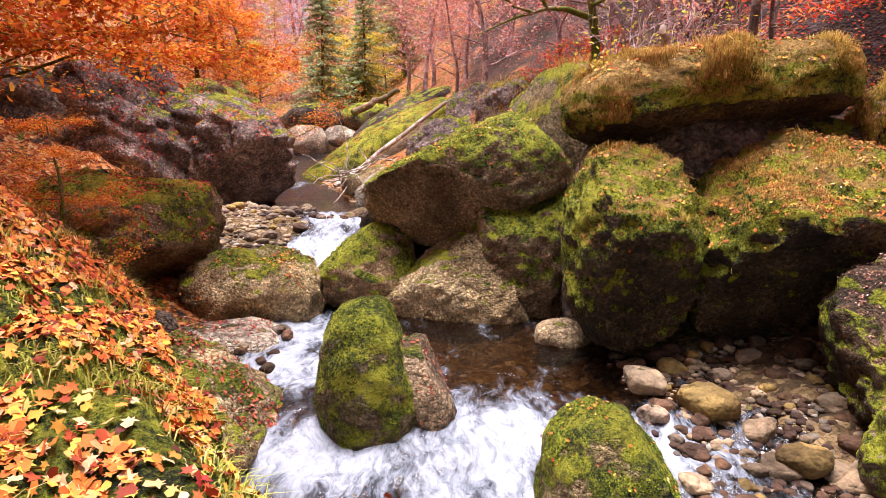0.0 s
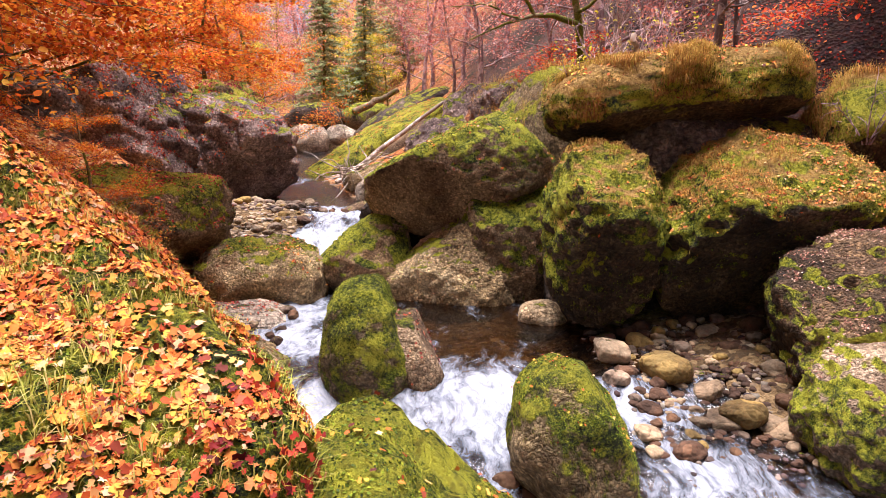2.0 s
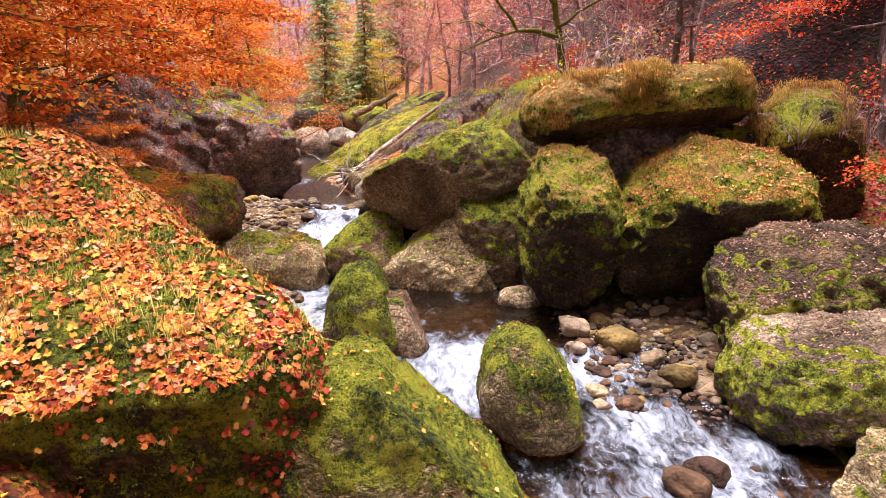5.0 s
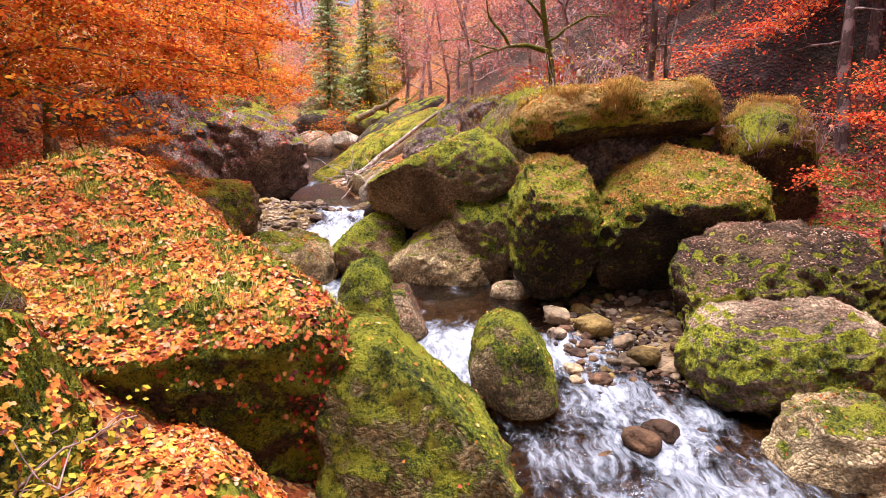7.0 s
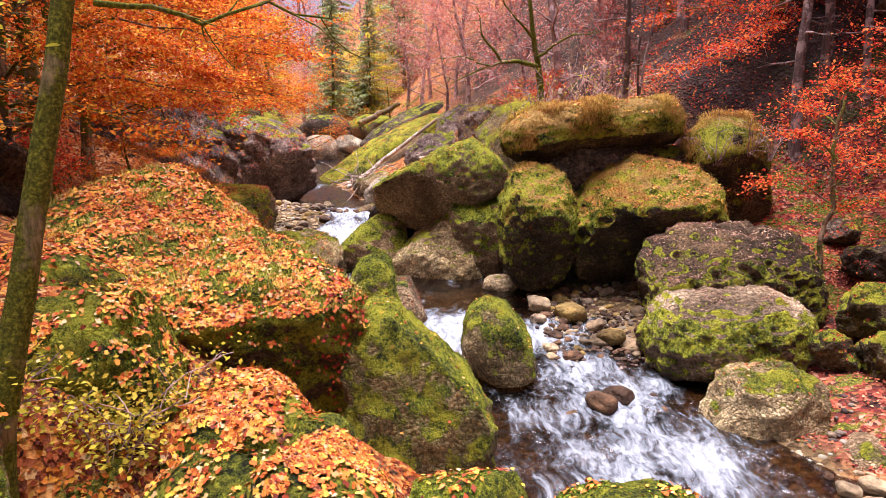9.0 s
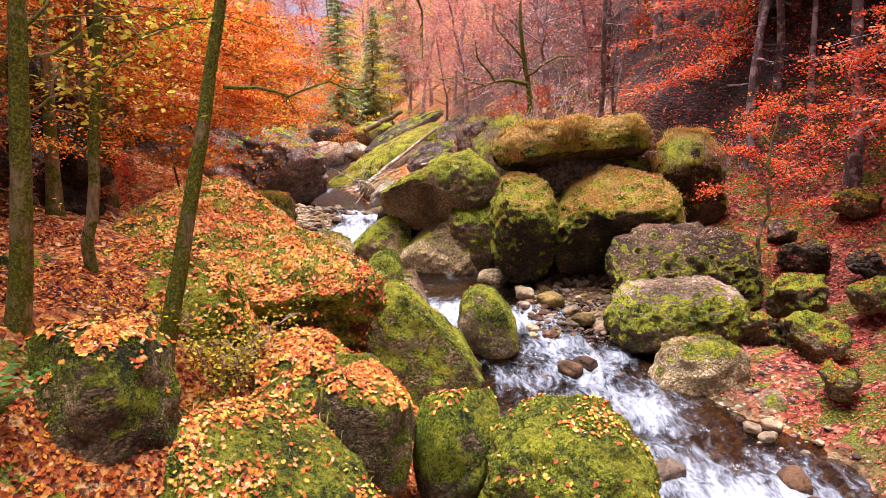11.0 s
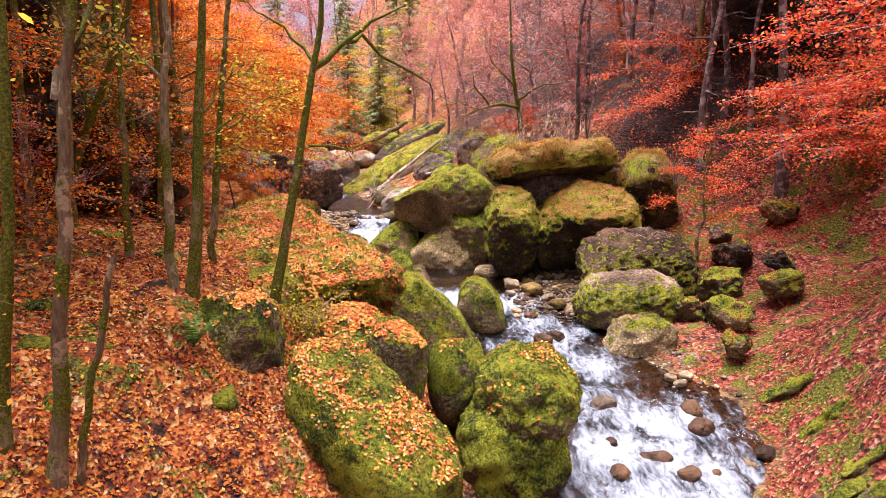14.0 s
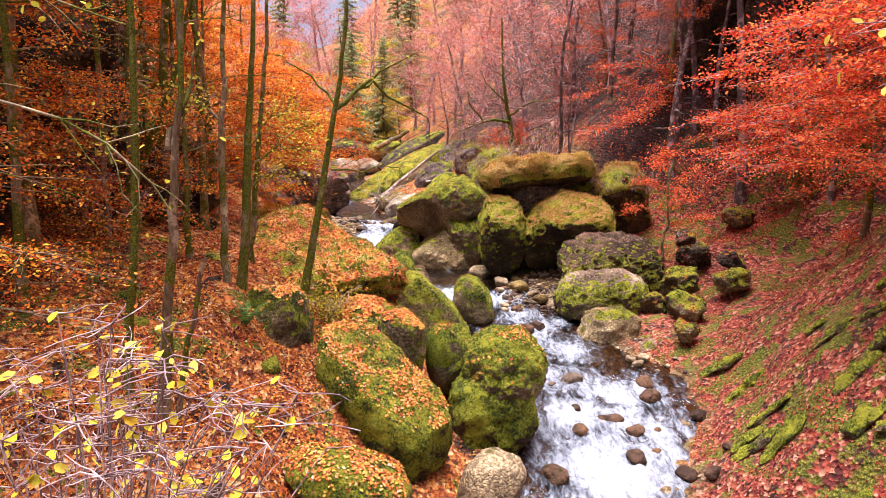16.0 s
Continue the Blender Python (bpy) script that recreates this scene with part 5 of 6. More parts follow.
def make_tree(name, label, seed, height, radius, first, limbs, reach, rise, lift, leaf_n, leaf_size, leaf_mat, bark, lean=(0, 0), twigs=6, wiggle=0.16, spray=0.3, trunk_wiggle=0.05, category="tree", shape="blob", parts=3, flat=0.35):
    """A tree at the origin: trunk, branches and a crown of separate leaves. first: the lowest limb's height as a share of the tree's."""
    own = np.random.default_rng(seed)
    thing = new(name)
    tagged(thing, label, category)
    trunk = bough((0, 0, -0.3), (lean[0], lean[1], 1), height + 0.3, own, 14, trunk_wiggle, 0.02)
    share = np.linspace(0, 1, len(trunk))
    rad = radius * (1 - share) ** 0.75 * (1 + 0.5 * np.exp(-share * 16)) + 0.012
    trunk, rad = np.vstack([(-2.5 * lean[0], -2.5 * lean[1], -2.8), trunk]), np.concatenate([rad[:1], rad])
    part("trunk", mesh_of("trunk", *tubes([(trunk, rad)], 10), bark), thing)
    lines, tips = [], []
    for k in range(limbs):
        h = first + (1 - first) * ((k + own.random()) / limbs) ** 0.9 * 0.97
        i = min(int(h * 14), 13)
        at = trunk[i + 1] + (h * 14 - i) * (trunk[i + 2] - trunk[i + 1])
        a = k * 2.4 + own.normal(scale=0.4)
        long = reach * (1.05 - 0.75 * (h - first) / (1 - first)) * own.uniform(0.7, 1.15)
        limb = bough(at, (math.cos(a), math.sin(a), rise + own.normal(scale=0.15)), long, own, 6, wiggle, lift)
        r0 = max(0.012, radius * 0.38 * (1 - h) + 0.012)
        part("limb", mesh_of("limb", *tubes([(limb, np.linspace(r0, 0.008, 7))], 5), bark), thing)
        for t in range(twigs):
            s = own.uniform(1.2, 6)
            j = min(int(s), 5)
            q = limb[j] + (s - j) * (limb[j + 1] - limb[j])
            way = (limb[j + 1] - limb[j]) / (np.linalg.norm(limb[j + 1] - limb[j]) + 1e-9) + own.normal(scale=(0.75, 0.75, 0.3))
            twig = bough(q, way, long * own.uniform(0.22, 0.5), own, 3, wiggle * 1.3, lift)
            lines.append((twig, np.linspace(0.012, 0.004, 4)))
            tips.append(twig)
            for _ in range(parts):
                m = twig[own.integers(1, 4)]
                w2 = bough(m, twig[-1] - twig[0] + own.normal(scale=(0.3, 0.3, 0.12)), long * own.uniform(0.1, 0.22), own, 1, wiggle, lift)
                lines.append((w2, np.linspace(0.006, 0.003, 2)))
                tips.append(w2)
        tips.append(limb[2:])
    tagged(part("spray", mesh_of("spray", *tubes(lines, 3), bark), thing), kind="stuff")
    if leaf_n:
        pts = np.concatenate([np.concatenate([a[:-1] + own.random((len(a) - 1, 1)) * np.diff(a, axis=0) for _ in range(3)]) for a in tips])
        P = pts[own.integers(0, len(pts), leaf_n)] + own.normal(scale=(spray, spray, spray * flat), size=(leaf_n, 3))
        N = np.tile((0.0, 0.0, 1.0), (leaf_n, 1))
        part("crown", leaf_mesh("crown", P, N, leaf_size, leaf_mat, own, shape, 0.5), thing)
    return thing


def make_spruce(name, label, seed, height, radius):
    own = np.random.default_rng(seed)
    thing = tagged(new(name), label, "tree")
    trunk = bough((0, 0, -0.3), (0, 0, 1), height, own, 10, 0.015)
    part("trunk", mesh_of("trunk", *tubes([(trunk, np.linspace(radius, 0.02, 11))], 7), BARK_DARK), thing)
    lines, P, N = [], [], []
    for k in range(150):
        h = 0.12 + 0.86 * (k + own.random()) / 150
        if own.random() < 0.15:
            continue
        long = (1.02 - h) * height * 0.24 * own.uniform(0.7, 1.1) + 0.15
        a = k * 2.4
        line = bough((0, 0, h * height - 0.3), (math.cos(a), math.sin(a), 0.05 - 0.3 * (1 - h)), long, own, 4, 0.06, -0.03)
        lines.append((line, np.linspace(0.02, 0.006, 5)))
        n = int(36 * long) + 10
        t = own.uniform(0.6, 4, n)
        j = np.minimum(t.astype(int), 3)
        P.append(line[j] + (t - j)[:, None] * (line[j + 1] - line[j]) + own.normal(scale=(0.1, 0.1, 0.05), size=(n, 3)) * (0.4 + long * 0.4))
    tagged(part("spray", mesh_of("spray", *tubes(lines, 3), BARK_DARK), thing), kind="stuff")
    P = np.concatenate(P)
    part("crown", leaf_mesh("crown", P, np.tile((0, 0, 1.0), (len(P), 1)), 0.22, NEEDLE, own, "blob", 0.5), thing)
    return thing


def plant(tree, x, y, size=1.0, turn=0.0, z=None, tip=(0, 0)):
    z = float(ground_z(x, y)) if z is None else z
    return copy_thing(tree, pose(x, y, z - 0.1, tip[0], tip[1], turn) @ Matrix.Scale(size, 4))


def moved(tree, x, y, size=1.0, turn=0.0, z=None):
    """Sets the first of a kind in its place."""
    z = float(ground_z(x, y)) if z is None else z
    tree.matrix_basis = pose(x, y, z - 0.1, 0, 0, turn) @ Matrix.Scale(size, 4)
    return tree


ORANGE = make_tree("beech", "beech with layered orange autumn leaves", 11, 10, 0.16, 0.2, 17, 4.6, 0.12, -0.025, 12500, 0.105, LEAF_ORANGE, BARK_DARK, twigs=7, spray=0.26)
ORANGE2 = make_tree("beech", "tall beech with orange autumn leaves", 12, 13, 0.2, 0.25, 16, 4.2, 0.2, -0.02, 10000, 0.12, LEAF_ORANGE, BARK_DARK, twigs=7, spray=0.3)
RED = make_tree("beech", "beech with scarlet autumn leaves", 13, 10, 0.15, 0.15, 17, 4.4, 0.14, -0.03, 11500, 0.1, LEAF_RED, BARK_DARK, twigs=7, spray=0.26, flat=0.22)
PINK = make_tree("beech", "half-bare beech with rose-brown leaves and twigs", 14, 11, 0.16, 0.15, 18, 4.6, 0.45, 0.01, 3800, 0.13, LEAF_ROSE, TWIG, twigs=9, spray=0.35, wiggle=0.22, flat=0.7)
GOLD = make_tree("maple", "young maple with yellow-green leaves", 15, 7, 0.09, 0.2, 13, 2.4, 0.3, -0.01, 3000, 0.13, LEAF_YELLOW, BARK, twigs=6, spray=0.3)
SPRUCE = make_spruce("spruce", "tall green spruce paled for haze", 16, 13, 0.17)
POLE = make_tree("pole_tree", "slender bare trunk with dead side twigs", 17, 12, 0.1, 0.12, 16, 1.3, 0.05, -0.04, 0, 0.1, LEAF_ROSE, BARK_SHADE, twigs=2, parts=1)

TALL_RED = make_tree("tall_beech", "tall beech with a high scarlet crown", 23, 15, 0.17, 0.5, 15, 4.6, 0.3, 0.0, 7000, 0.15, LEAF_RED, BARK_SHADE, twigs=5, spray=0.35, parts=1)
TALL_ORANGE = make_tree("tall_beech", "tall beech with a high orange crown", 24, 14, 0.13, 0.55, 15, 4.4, 0.3, 0.0, 7000, 0.15, LEAF_ORANGE, BARK, twigs=5, spray=0.35, parts=1)
BUSH = make_tree("bush", "bare rose-brown bush on the wooded slope", 18, 2.6, 0.03, 0.05, 14, 1.5, 0.9, 0.0, 500, 0.09, LEAF_ROSE, TWIG, twigs=6, spray=0.2, category="shrub", wiggle=0.2)
REDBUSH = make_tree("bush", "low beech bush with red leaves on the slope", 19, 2.4, 0.03, 0.05, 14, 1.6, 0.5, 0.0, 1500, 0.1, LEAF_RED, BARK_DARK, twigs=6, spray=0.2, category="shrub")

# left bank and cliff top
moved(ORANGE, -10.2, 13.4, 1.0, 20)
for x, y, s, a in [(-10.4, 11.5, 0.85, 140), (-7.8, 24.5, 0.75, 60), (-12.5, 14, 1.1, 300), (-8.2, 27, 0.8, 10), (-15, 7, 1.1, 200), (-5.7, 9.4, 0.3, 0), (-6.2, 8.2, 0.3, 120), (-9, 24, 0.8, 170)]:
    plant(ORANGE, x, y, s, a)
moved(ORANGE2, -11.5, 9.5, 1.0, 50)
for x, y, s, a in [(-14, 20, 1.0, 0), (-17, 2, 1.2, 120), (-12, 26, 0.9, 190), (-20, 12, 1.3, 260), (-13.5, -4, 1.0, 310), (-11, 33, 0.8, 45), (-16, 38, 1.0, 95), (-22, 28, 1.3, 145)]:
    plant(ORANGE2, x, y, s, a)
plant(ORANGE, -10.6, 9.2, 1.0, 195, float(ground_z(-10.6, 9.2)) + 1.2)
plant(ORANGE, -12.4, 17.5, 0.95, 250, float(ground_z(-12.4, 17.5)) + 1.6)
# right bank
moved(RED, 13.5, 8.0, 0.9, 0)
for x, y, s, a in [(14.5, 4, 1.0, 60), (12.2, -1.5, 0.85, 130), (11.6, -6.5, 0.8, 200), (15.5, 11, 1.1, 260), (11.5, 13.5, 0.8, 310), (17, -3, 1.2, 20), (18, 6, 1.2, 170), (9, 19, 0.8, 220), (14, 18, 1.0, 280), (20, 14, 1.2, 75), (13.2, 1.0, 0.8, 111), (10.2, -4.0, 0.6, 10), (9.6, -8.6, 0.7, 140), (9.4, -5.6, 0.75, 70), (10.8, -1.2, 0.7, 165), (13.6, -5.2, 1.0, 300)]:
    plant(RED, x, y, s, a)
moved(TALL_RED, 11.8, 9.4, 1.0, 0)
for x, y, s, a in [(12.0, 13.4, 1.0, 80), (14.6, 5.6, 1.05, 160), (12.0, 0.8, 1.0, 240), (13.6, 10.8, 1.0, 300)]:
    plant(TALL_RED, x, y, s, a)
moved(TALL_ORANGE, -6.4, -0.6, 1.0, 0)
for x, y, s, a in [(-7.4, 3.2, 1.05, 75), (-6.9, -3.4, 1.0, 150), (-5.9, -6.6, 1.0, 220), (-7.2, 6.4, 1.0, 290)]:
    plant(TALL_ORANGE, x, y, s, a)
moved(PINK, 4.6, 17.5, 0.9, 0)
for x, y, s, a in [(1.6, 25, 0.8, 50), (7.5, 22, 1.0, 100), (3.2, 31, 0.9, 150), (-1, 38, 0.9, 200), (11, 26, 1.1, 250), (5.5, 38, 1.1, 300), (8.5, 16.5, 0.75, 340), (16, 24, 1.2, 20), (-2.5, 47, 1.0, 70), (2, 52, 1.2, 110), (13.5, 9.5, 0.7, 200), (-14, 50, 1.1, 10), (-17, 60, 1.3, 90), (8, 55, 1.3, 140), (16, 42, 1.3, 190), (3.8, 21, 0.7, 15), (0.6, 29.5, 0.6, 85), (6, 28, 0.9, 135), (1.2, 34, 0.8, 185), (9.5, 32, 1.0, 235), (13, 33, 1.2, 285), (-0.6, 43, 0.9, 335), (4, 45, 1.1, 25), (6.4, 18.6, 0.6, 75), (12, 21, 0.9, 125), (10, 14.6, 0.5, 175), (-10, 48, 0.9, 225), (-13, 56, 1.1, 275), (-9, 70, 1.5, 325), (0, 62, 1.3, 5), (12, 50, 1.3, 55), (-15, 74, 1.8, 30), (-19, 84, 2.0, 120), (-24, 78, 2.0, 210), (-11, 88, 2.0, 300), (-22, 64, 1.5, 60), (-17, 46, 1.1, 150), (-28, 90, 2.3, 10)]:
    plant(PINK, x, y, s, a)
moved(GOLD, -5.4, 45, 1.0, 0)
for x, y, s, a in [(-8.5, 52, 1.1, 30), (-3.6, 42, 0.8, 90), (-12.5, 44, 0.9, 150), (-7, 60, 1.4, 210), (-12, 66, 1.6, 280), (-3, 66, 1.5, 330), (-18, 72, 1.6, 40)]:
    plant(GOLD, x, y, s, a)
moved(SPRUCE, -7.6, 41, 0.95, 0)
for x, y, s, a in [(-5.2, 44, 0.9, 40), (-10.5, 56, 1.2, 100), (-3.5, 58, 1.3, 200), (-20, 66, 1.5, 280), (16, 16, 1.1, 70), (-22, 20, 1.1, 20), (-15.5, -1.5, 0.8, 60), (22, 22, 1.3, 0), (-6, 75, 1.6, 50), (-14, 82, 1.7, 90), (2, 80, 1.7, 130), (-9.4, 0.6, 0.75, 5), (-12.5, 0.5, 0.9, 75), (-11, -5.5, 0.8, 145), (-13.5, 5.5, 1.0, 215), (-10.5, 7.4, 0.8, 285), (-15, -9, 1.0, 355), (16, 1, 1.0, 135)]:
    plant(SPRUCE, x, y, s, a)
moved(BUSH, 5.2, 14.0, 1.0, 0)
moved(REDBUSH, 12.8, 7.4, 0.8, 0)
own = np.random.default_rng(77)
for k in range(24):
    x, y = own.uniform(2.5, 15), own.uniform(13.5, 24)
    plant(BUSH if k % 3 else REDBUSH, x, y, own.uniform(0.6, 1.1), own.uniform(0, 360))
for k in range(8):
    x, y = own.uniform(11.5, 16), own.uniform(-2, 13)
    plant(REDBUSH if k % 3 else BUSH, x, y, own.uniform(0.5, 0.9), own.uniform(0, 360))
for k in range(9):
    x, y = own.uniform(8.5, 14), own.uniform(12.5, 15.5)
    plant(REDBUSH if k % 2 else BUSH, x, y, own.uniform(0.5, 0.85), own.uniform(0, 360))
for k in range(10):
    x, y = own.uniform(-10, -6.2), own.uniform(-6, 9)
    plant(BUSH if k % 2 else REDBUSH, x, y, own.uniform(0.5, 0.9), own.uniform(0, 360))
moved(POLE, 10.2, 12.0, 1.0, 0)
for x, y, s, a in [(5.02, 11.4, 0.95, 50), (5.4, 11.6, 0.55, 90), (5.75, 11.5, 0.55, 10), (9.7, 11.0, 1.2, 130), (10.9, 12.0, 1.1, 240), (11.4, 11, 0.9, 170), (12.8, 13.6, 1.0, 200), (13.5, 6.5, 0.9, 300), (-9.5, 5.5, 1.0, 60), (-8.3, 2.2, 0.9, 90), (-10.8, 2.8, 1.0, 150), (-7.6, -0.6, 0.9, 220), (-9.2, -3.6, 1.1, 270), (-12, -8, 1.1, 20), (8.2, 15.2, 0.9, 30), (9.4, 16.5, 1.0, 70), (12, 15.5, 1.0, 110), (14.6, 12.2, 1.1, 150), (7.0, 17.5, 0.9, 190)]:
    plant(POLE, x, y, s, a)


def set_tree(name, label, path, radius, bark, boughs, leaf_n, leaf_mat, seed, leaf_size=0.068, top=0.03, category="tree", spray=0.16, twig_n=9, twig_long=(0.2, 0.7), flat=1.0, twig_bark=None):
    """A tree whose trunk follows a given line; boughs: lists of places with a first radius."""
    own = np.random.default_rng(seed)
    thing = tagged(new(name), label, category)
    path = np.array(path, float)
    share = np.linspace(0, 1, 18)
    cut = np.linspace(0, 1, len(path))
    line = np.stack([np.interp(share, cut, path[:, k]) for k in range(3)], -1)
    line[1:-1] += own.normal(scale=0.015, size=(16, 3))
    rad = radius + (top - radius) * share ** 0.8
    rad[:3] *= (1.5, 1.2, 1.06)
    thing.location = line[0]
    part("trunk", mesh_of("trunk", *tubes([(line - line[0], rad)], 12), bark), thing)
    lines, tips = [], []
    for pts, r in boughs:
        pts = np.array(pts, float)
        u, c = np.linspace(0, 1, 9), np.linspace(0, 1, len(pts))
        b = np.stack([np.interp(u, c, pts[:, k]) for k in range(3)], -1) + np.vstack([np.zeros(3), own.normal(scale=0.03, size=(8, 3))])
        part("limb", mesh_of("limb", *tubes([(b - line[0], np.linspace(r, 0.008, 9))], 7), bark), thing)
        for _ in range(twig_n):
            j = own.integers(2, 9)
            d = b[j] - b[j - 1]
            tw = bough(b[j], d / np.linalg.norm(d) + own.normal(scale=(0.5, 0.5, 0.5 * flat)), own.uniform(*twig_long), own, 3, 0.25 * flat, -0.02)
            lines.append((tw - line[0], np.linspace(0.007, 0.003, 4)))
            tips.append(tw)
    if lines:
        tagged(part("spray", mesh_of("spray", *tubes(lines, 4), twig_bark or bark), thing), kind="stuff")
    if leaf_n and tips:
        pts = np.concatenate(tips)
        P = pts[own.integers(0, len(pts), leaf_n)] + own.normal(scale=(spray, spray, spray * flat), size=(leaf_n, 3))
        part("crown", leaf_mesh("crown", P - line[0], np.tile((0, 0, 1.0), (leaf_n, 1)), leaf_size, leaf_mat, own, "oval", 0.6), thing)
    return thing


set_tree("leaning_tree", "leaning mossy tree with crooked bare boughs", [(-2.42, -1.95, 1.0), (-2.29, -1.9, 1.77), (-2.11, -1.8, 2.6), (-1.85, -1.65, 4.16), (-1.57, -1.6, 5.62), (-1.39, -1.6, 6.56), (-1.2, -1.6, 8.6)], 0.115, BARK_MOSSY,
         [([(-1.6, -1.6, 5.5), (-1.1, -1.4, 5.95), (-0.66, -1.2, 6.34), (-0.02, -1.0, 6.7)], 0.06), ([(-1.1, -1.4, 5.95), (-0.87, -1.1, 6.06), (-0.56, -0.8, 5.86), (0.21, -0.3, 5.37), (0.3, -0.3, 5.15)], 0.045),
          ([(-1.73, -1.5, 4.27), (-1.32, -1.3, 4.28), (-0.88, -1.1, 4.27), (-0.37, -0.9, 4.29)], 0.022), ([(-1.6, -1.6, 5.6), (-2.3, -1.3, 6.3), (-2.9, -1.2, 6.7)], 0.03)], 60, LEAF_YELLOW, 31)
set_tree("tree", "slim mossy tree with peeling pale bark", [(-3.66, -2.6, 1.3), (-3.66, -2.6, 2.7), (-3.59, -2.6, 5.14), (-3.48, -2.6, 6.33), (-3.4, -2.5, 10.5)], 0.095, BARK, [([(-3.6, -2.6, 5.2), (-4.4, -2.4, 5.9), (-5.3, -2.3, 6.0)], 0.03)], 200, LEAF_YELLOW, 32)
set_tree("tree", "slim mossy tree beside a blocky boulder", [(-3.46, -2.55, 1.2), (-3.25, -2.55, 3.0), (-3.1, -2.55, 5.14), (-2.98, -2.55, 6.34), (-2.7, -2.4, 10.5)], 0.12, BARK_MOSSY,
         [([(-3.22, -2.55, 4.3), (-2.7, -2.2, 4.7), (-2.2, -1.8, 4.75)], 0.02), ([(-3.2, -2.5, 4.6), (-2.9, -2.1, 5.2), (-2.5, -1.7, 5.5)], 0.02), ([(-3.24, -2.55, 3.9), (-2.8, -2.2, 4.2), (-2.3, -2.1, 4.2)], 0.015)], 620, LEAF_YELLOW, 33, 0.07, spray=0.18)
set_tree("tree", "crooked slim tree behind the mossy boulders", [(-3.85, -0.6, 1.5), (-3.71, -0.6, 2.93), (-3.49, -0.6, 4.88), (-3.24, -0.6, 6.81), (-3.1, -0.5, 10)], 0.085, BARK, [([(-3.35, -0.6, 4.6), (-2.7, -0.2, 5.2), (-2.2, 0, 5.3)], 0.02)], 160, LEAF_YELLOW, 37)
set_tree("tree", "dark mossy tree leaning out from the rock wall", [(-7.4, 0.6, 2.6), (-7.0, 0.7, 3.8), (-6.4, 0.7, 5.2), (-5.7, 0.7, 6.8), (-5.2, 0.8, 9)], 0.13, BARK_MOSSY, [([(-6.6, 0.7, 4.8), (-6.4, 0.2, 5.8), (-6.6, -0.2, 6.8)], 0.04)], 90, LEAF_YELLOW, 38)
set_tree("tree", "straight dark slim tree on the leafy bank", [(-3.95, -6.1, 0.6), (-3.86, -6.1, 1.72), (-3.66, -6.1, 3.19), (-3.49, -6.1, 5.48), (-3.3, -6.0, 11)], 0.085, BARK_MOSSY, [([(-3.88, -6.1, 4.4), (-4.3, -5.6, 5)], 0.02)], 60, LEAF_YELLOW, 34)
set_tree("tree", "forked dark tree on the leafy bank", [(-3.47, -6.05, 0.3), (-3.17, -6.05, 3.18), (-3.02, -6.05, 4.48), (-2.89, -6.05, 5.49), (-2.6, -5.9, 11)], 0.082, BARK_DARK, [([(-3.15, -6, 4.6), (-2.8, -5.8, 5.6), (-2.6, -5.7, 6.6)], 0.04)], 60, LEAF_YELLOW, 35)
set_tree("sapling", "thin leaning dark sapling on the leafy bank", [(-3.35, -5.9, 0.4), (-3.11, -5.9, 1.64), (-2.75, -5.9, 3.08)], 0.045, BARK_DARK, [], 0, LEAF_YELLOW, 36)
for x, y, r, seed in [(-5.9, 2.2, 0.12, 42), (-4.7, -1.8, 0.06, 43), (-6.7, -1.2, 0.08, 44), (-7.2, 3.6, 0.1, 46), (-6.1, -4.9, 0.09, 47), (-7.0, -5.5, 0.12, 48)]:
    z = float(ground_z(x, y))
    set_tree("tree", "dark slim forest tree above leaf litter", [(x, y, z - 0.2), (x + 0.1, y, z + 4), (x + 0.2 * math.sin(seed), y, z + 11)], r, BARK if seed % 3 else BARK_MOSSY,
             [([(x, y, z + h), (x + 0.9 * math.cos(h * seed), y + 0.9 * math.sin(h * seed), z + h + 0.3), (x + 1.8 * math.cos(h * seed), y + 1.8 * math.sin(h * seed), z + h + 0.4)], 0.018) for h in (2.2, 3.1, 3.9, 4.7, 5.6)], 260, LEAF_YELLOW if seed % 2 else LEAF_ORANGE, seed, 0.05)
def overhang(x, y, tips, z0, seed, label, count, mat, size):
    """A beech whose layered boughs reach out over the stream."""
    own = np.random.default_rng(seed)
    base = float(ground_z(x, y))
    boughs = []
    for k, (tx, ty) in enumerate(tips):
        z = z0 + 0.48 * k
        end = (tx, ty, z + own.uniform(-0.25, 0.1))
        boughs.append(([(x, y, z - 0.2), (0.55 * x + 0.45 * tx, 0.55 * y + 0.45 * ty, z + 0.35), end], 0.035))
    set_tree("beech", label, [(x - 0.2, y, base - 0.3), (x, y, base + 3), (x + 0.2, y, base + 9)], 0.15, BARK_DARK, boughs, count, mat, seed, size, spray=0.2, twig_n=26, twig_long=(0.4, 1.4), flat=0.3, twig_bark=TWIG if x > 0 else None)


overhang(-9.8, 12.8, [(-4.6, 11.2), (-3.6, 12.3), (-5.6, 10.6), (-3.2, 11.8), (-4.4, 13), (-3.3, 12), (-5.2, 11), (-3.8, 12.6), (-6.2, 10.2)], 4.6, 201, "overhanging beech with layered bright orange boughs", 15000, LEAF_ORANGE, 0.09)
overhang(-7.2, 5.6, [(-4.2, 4.6), (-3.0, 5.2), (-4.8, 4.0), (-2.7, 5.6), (-3.8, 4.8), (-3.1, 5.0)], 3.9, 202, "leaning beech with layered orange boughs", 7500, LEAF_ORANGE, 0.075)
